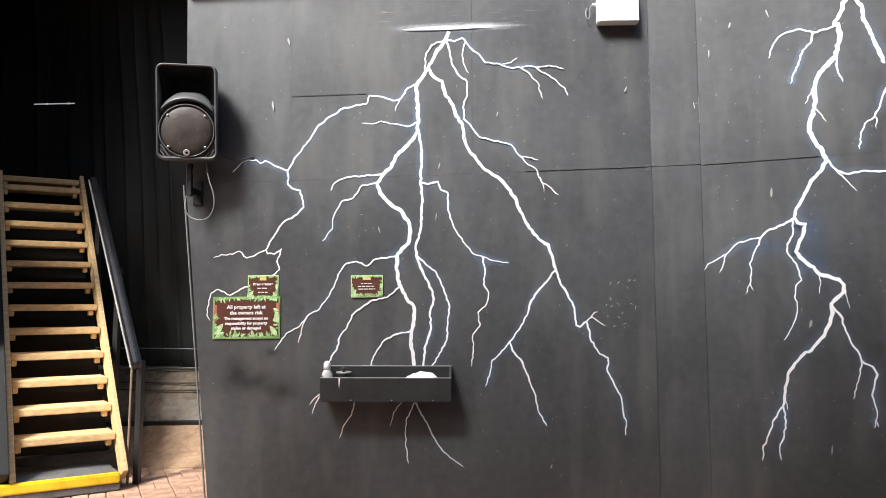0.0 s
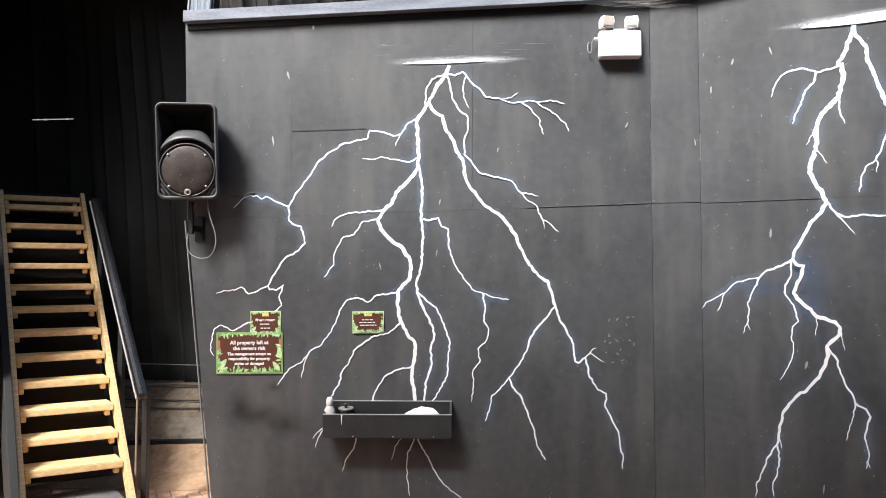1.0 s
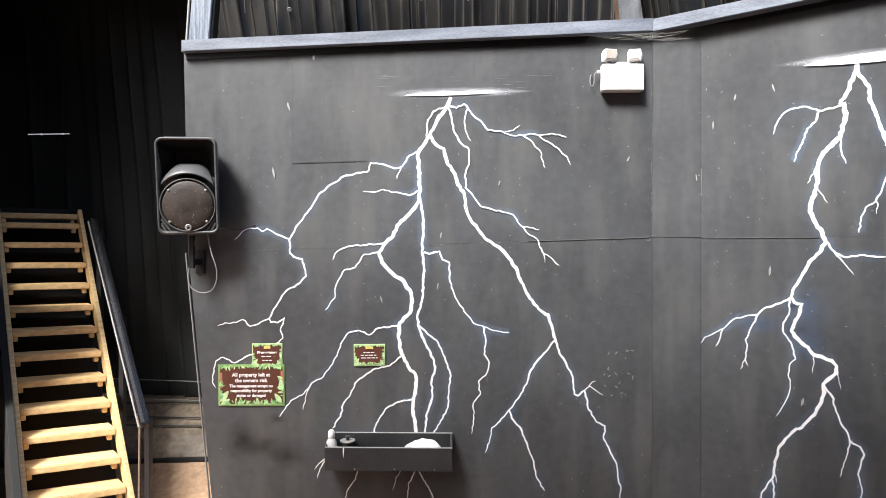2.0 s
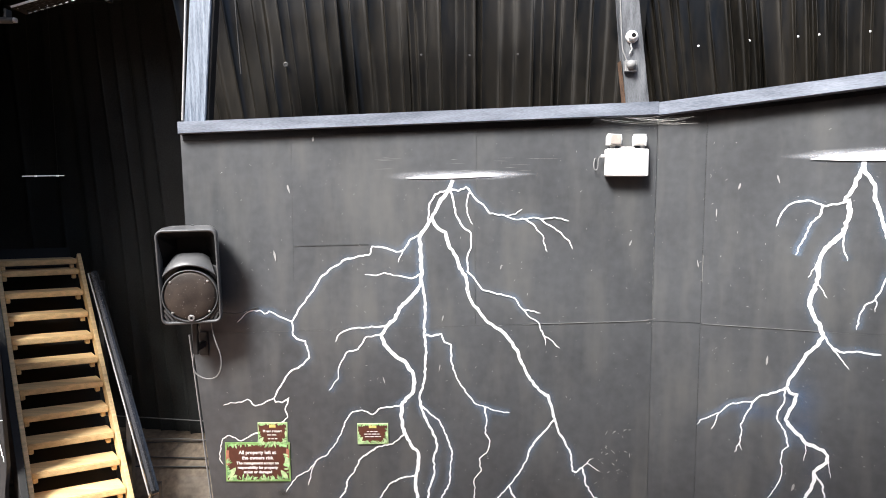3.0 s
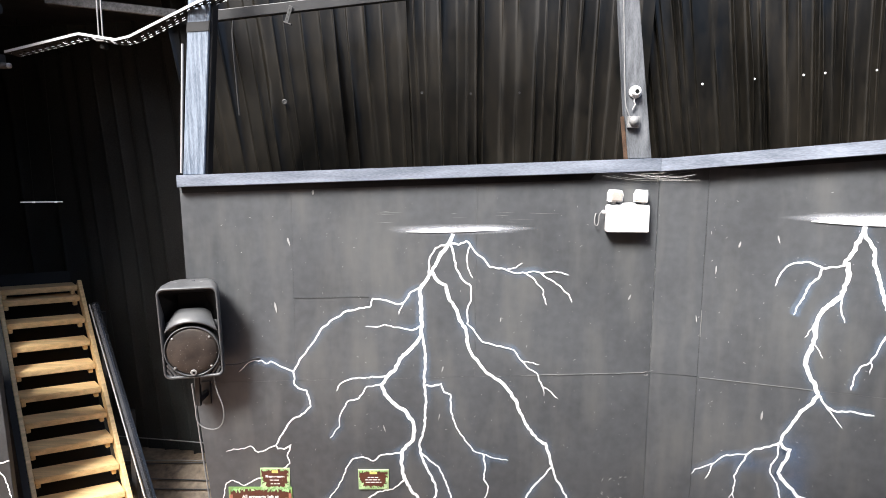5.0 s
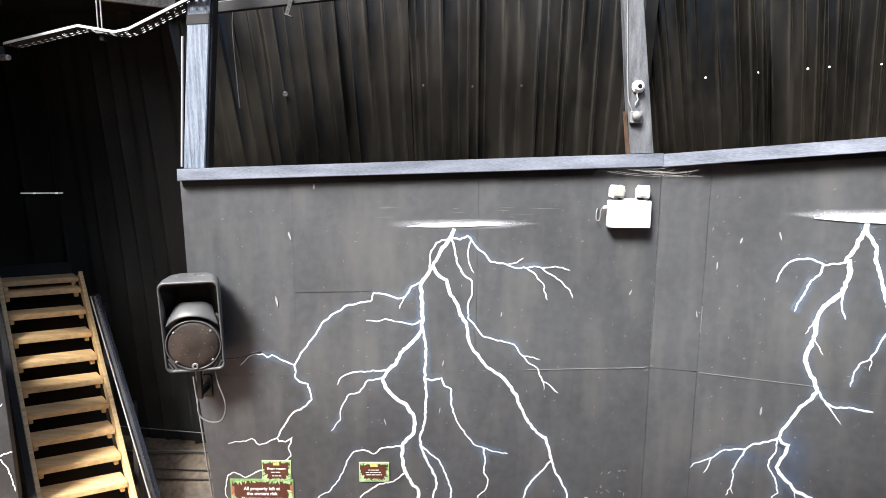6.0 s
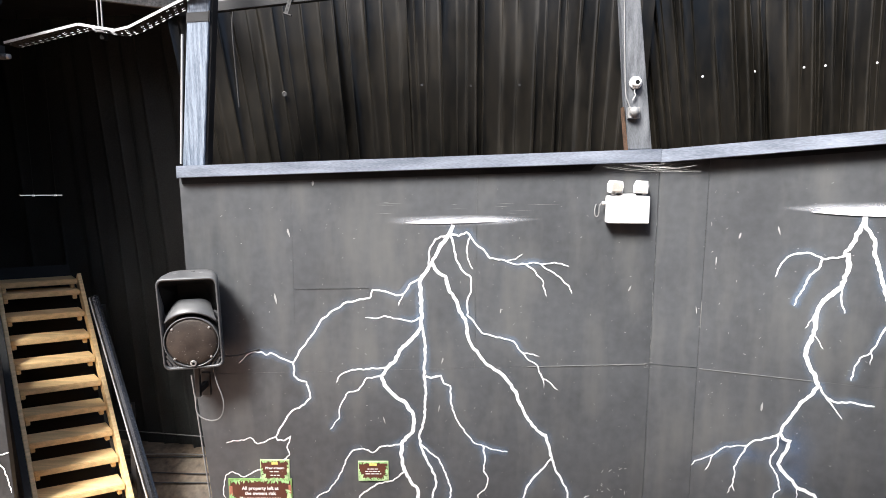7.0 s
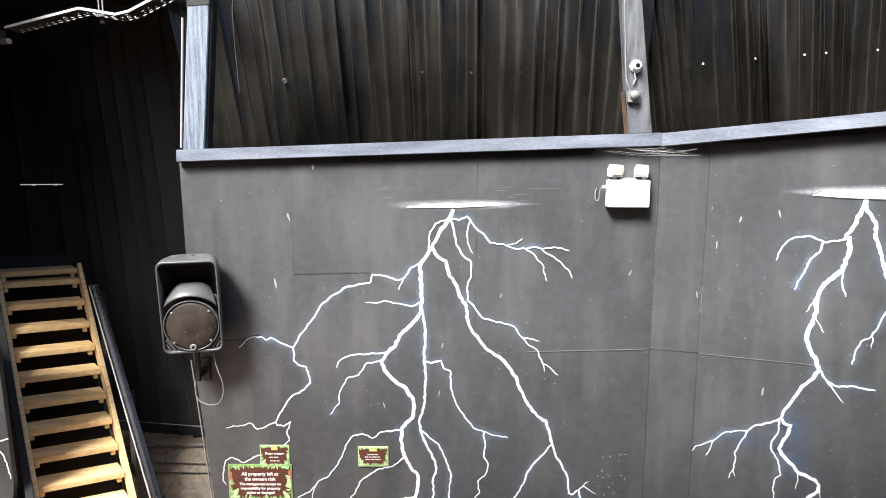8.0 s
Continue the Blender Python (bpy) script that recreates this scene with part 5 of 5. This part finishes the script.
tread_me = tread_mesh(0.225)
cleat_bm = box(0, 0.034, 0, 0.06, -0.040, 0, 0.008)
cleat_me = bpy.data.meshes.new("cleat")
cleat_bm.to_mesh(cleat_me)
cleat_bm.free()
cleat_me.materials.append(PINE)
turn = math.atan2(back.y, back.x) - radians(90)
for k in [-1.5] + list(range(-1, 11)):
    o = new("tread", tread_me)
    o.parent = stair
    o.matrix_basis = Matrix.Translation(L2 + STEP * k)
    for at in (L2 + STEP * k + side * 0.005, L2 + STEP * k + WID - side * 0.055):
        c = new("cleat", cleat_me)
        c.parent = stair
        c.matrix_basis = Matrix.Translation(at + back * 0.012) @ Matrix.Rotation(turn, 4, "Z")
top, foot = -1.66, 11.35
for s, off in ((0, -0.022), (1, 0.022)):
    a = L2 + STEP * top + WID * s + side * off + back * 0.045 + Vector((0, 0, 0.03))
    b = L2 + STEP * foot + WID * s + side * off + back * 0.045 + Vector((0, 0, 0.03))
    beam("stringer", a, b, 0.034, 0.120, PINE, stair, (0, 0, 1), 0.005)
# concrete bottom step with a yellow nosing
step = thing("bottom_step", "worn grey concrete step with a yellow painted nosing", "step")
o0 = L2 + STEP * 11.0
o0.z = 0


def slab(a, w, depth, z0, z1, name, material, parent, label=""):
    bm = bmesh.new()
    lo = [a, a + w, a + w + back * depth, a + back * depth]
    v = [bm.verts.new((p.x, p.y, z0)) for p in lo] + [bm.verts.new((p.x, p.y, z1)) for p in lo]
    for f in ((3, 2, 1, 0), (4, 5, 6, 7), (0, 1, 5, 4), (1, 2, 6, 5), (2, 3, 7, 6), (3, 0, 4, 7)):
        bm.faces.new([v[i] for i in f])
    bmesh.ops.bevel(bm, geom=bm.edges[:], offset=0.01, segments=2, affect="EDGES")
    return part(name, bm, material, parent, label)


w2 = Vector((0.54, 0.29, 0))
o0 += Vector((0, -0.08, 0))
slab(o0 - w2 * 0.1, w2 * 1.15, 0.45, FLOOR, FLOOR + 0.115, "step_body", GREYSTEP, step)
slab(o0 - w2 * 0.08 - back * 0.012, w2 * 1.12, 0.055, FLOOR + 0.055, FLOOR + 0.121, "nosing", YELLOW, step, "chipped yellow nosing")

# black side board, handrail and newel
beam_lo, beam_hi = Vector((-1.905, 3.945, 1.10)), Vector((-2.865, 4.925, 2.625))
hr = thing("handrail", "black gloss handrail beside the timber stair", "handrail")
beam("rail", beam_lo, beam_hi, 0.068, 0.064, RAILPAINT, hr, (0, 0, 1), 0.026)
d = (beam_hi - beam_lo).normalized()
# pale strip imitates the highlight along the gloss rail
beam("rail_highlight", beam_lo - Vector((0.045, 0.0, 0.012)) + d * 0.01, beam_hi - Vector((0.045, 0.0, 0.012)), 0.008, 0.016, GREYPLASTIC, hr, (0, 0, 1), 0.003, "pale strip for the highlight along the rail")
for k, f in enumerate((0.05, 0.5, 0.97)):
    p = beam_lo.lerp(beam_hi, f)
    zlow = FLOOR if f < 0.4 else p.z - 1.0
    part("newel", box(p.x - 0.01, p.x + 0.03, p.y + 0.05, p.y + 0.10, zlow, p.z - 0.04, 0.004), BLACKWOOD, hr)
p = beam_lo.lerp(beam_hi, 0.05)
tagged(tube("conduit", [(p.x - 0.045, p.y + 0.06, p.z - 0.02), (p.x - 0.050, p.y + 0.06, 0.7), (p.x - 0.05, p.y + 0.06, FLOOR)], 0.010, MORTAR), "brown pipe beside the stair newel", "pipe")
# added black sheet stands in for the shade under the stair
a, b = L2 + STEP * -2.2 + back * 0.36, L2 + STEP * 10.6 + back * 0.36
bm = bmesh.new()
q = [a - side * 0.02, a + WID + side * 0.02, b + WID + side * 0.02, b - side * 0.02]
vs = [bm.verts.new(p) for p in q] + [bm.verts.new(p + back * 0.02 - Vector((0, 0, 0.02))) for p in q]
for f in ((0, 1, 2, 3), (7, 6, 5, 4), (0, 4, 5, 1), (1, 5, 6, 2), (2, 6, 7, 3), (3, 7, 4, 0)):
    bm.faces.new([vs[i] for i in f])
part("shade_sheet", bm, DARK, stair, "black sheet for the shade behind the treads")
# black wall strip and a painted panel beside the stair
beam("side_board", L2 + STEP * -2.4 - side * 0.075 + back * 0.05, L2 + STEP * 11.2 - side * 0.075 + back * 0.05, 0.05, 0.34, DARK, stair, (0, 0, 1), 0.004, "black side board")
lp = thing("wall_panel", "black painted panel with white lightning lines beside the stair", "wall", kind="structure")
part("panel", prism([(-5.2, FLOOR), (-3.03, FLOOR), (-3.02, 1.1), (-2.995, 1.3), (-3.03, 2.35), (-3.05, 2.9), (-5.2, 2.9)], 3.95, 3.99, 0.002), SIDEPANEL, lp)
mural3 = thing("lightning_mural", "thin white lightning lines on the panel beside the stair", "mural", pose(0, 3.95, 0))
bolt = bolt_maker(mural3, -0.0005)
bolt([(-3.25, 1.60), (-3.12, 1.615), (-3.05, 1.64), (-3.00, 1.655)], 0.016, 0.010, False)
bolt([(-3.12, 1.615), (-3.06, 1.54), (-3.03, 1.45), (-3.01, 1.34)], 0.016, 0.010, False)
bolt([(-3.10, 1.98), (-3.06, 2.01), (-3.04, 2.04)], 0.010, 0.005, False)

# ---- stair-side details: light slit, cables on the apron ----
# glowing strip for a gap of daylight; its hangers are added supports
slit = thing("hung_batten", "thin glowing strip for a slit of daylight over the stair", "batten light", pose(-3.620, 5.462, 3.476, 0, -0.8, 0))
part("strip", box(-0.200, 0.200, 0, 0.01, -0.004, 0.004, 0), DAYGAP, slit)
for dx in (-0.07, 0.14):
    part("clip", box(dx - 0.012, dx + 0.012, -0.004, 0.006, -0.009, 0.006, 0.002), DAYGAP, slit)
    part("hanger", box(dx - 0.002, dx + 0.002, 0.002, 0.006, 0.006, 1.672, 0), BLACKWOOD, slit)
rng = random.Random(31)
for i in range(4):
    y = (5.17, 5.24, 5.38, 5.40)[i]
    top = FLOOR + 0.42 + 0.70 * (y - 5.12)
    pts = [(-4.4 + 0.42 * k, y + rng.uniform(-0.03, 0.03), top + rng.uniform(0.02, 0.045)) for k in range(9)]
    tagged(tube("floor_cable", pts, rng.uniform(0.004, 0.007), CABLE if i == 3 else CABLEDARK), "loose cable lying along the concrete bank", "cable", "bank cables")
tagged(tube("wall_cable", [(-4.6, 5.78, 1.12), (-3.4, 5.62, 1.10), (-2.2, 5.44, 1.11), (-1.3, 5.32, 1.10)], 0.005, CABLE), "thin cable along the foot of the lining", "cable")

# ---- clay pavers, the nearest last ----
pav = thing("pavement", "worn clay pavers in a basket pattern beside the stair", "pavement", kind="structure")
pm = []
for size in ((0.196, 0.096), (0.096, 0.196)):
    me = bpy.data.meshes.new("paver")
    bm = box(-size[0] / 2, size[0] / 2, -size[1] / 2, size[1] / 2, -0.03, 0.0, 0.006, 1)
    bm.to_mesh(me)
    bm.free()
    me.materials.append(PAVER)
    pm.append(me)
rng = random.Random(17)
rest = bmesh.new()
count = 0
rot = Matrix.Rotation(radians(32), 4, "Z")
for i in range(-66, 67):
    for j in range(-66, 67):
        for h in (0, 1):
            flip = (i + j) % 2
            cx, cy = i * 0.2 + (0.05 if flip and h else (-0.05 if flip else 0)), j * 0.2 + (0 if flip else (0.05 if h else -0.05))
            p = rot @ Vector((cx, cy, 0)) + Vector((-1.9, 4.2, 0))
            if p.y > 4.54 or p.x < -7.4 or p.x > 6.9 or p.y < -6.7:
                continue
            if -2.9 < p.x < -1.1 and p.y > 3.1 and count < 300:
                count += 1
                o = new("paver", pm[1 if flip else 0])
                o.parent = pav
                o.matrix_basis = Matrix.Translation((p.x, p.y, FLOOR + rng.uniform(-0.004, 0.003))) @ rot @ Matrix.Rotation(rng.uniform(-0.02, 0.02), 4, "Z")
            else:
                m = Matrix.Translation((p.x, p.y, FLOOR)) @ rot
                s = (0.096, 0.196) if flip else (0.196, 0.096)
                q = [m @ Vector((a * s[0] / 2, b * s[1] / 2, 0)) for a, b in ((-1, -1), (1, -1), (1, 1), (-1, 1))]
                lo = [rest.verts.new(v - Vector((0, 0, 0.03))) for v in q]
                hi = [rest.verts.new(v) for v in q]
                rest.faces.new(hi)
                for k in range(4):
                    rest.faces.new((lo[k], lo[(k + 1) % 4], hi[(k + 1) % 4], hi[k]))
tagged(part("paver_field", rest, PAVER, pav, "further clay pavers in front of the wall"), kind="stuff")
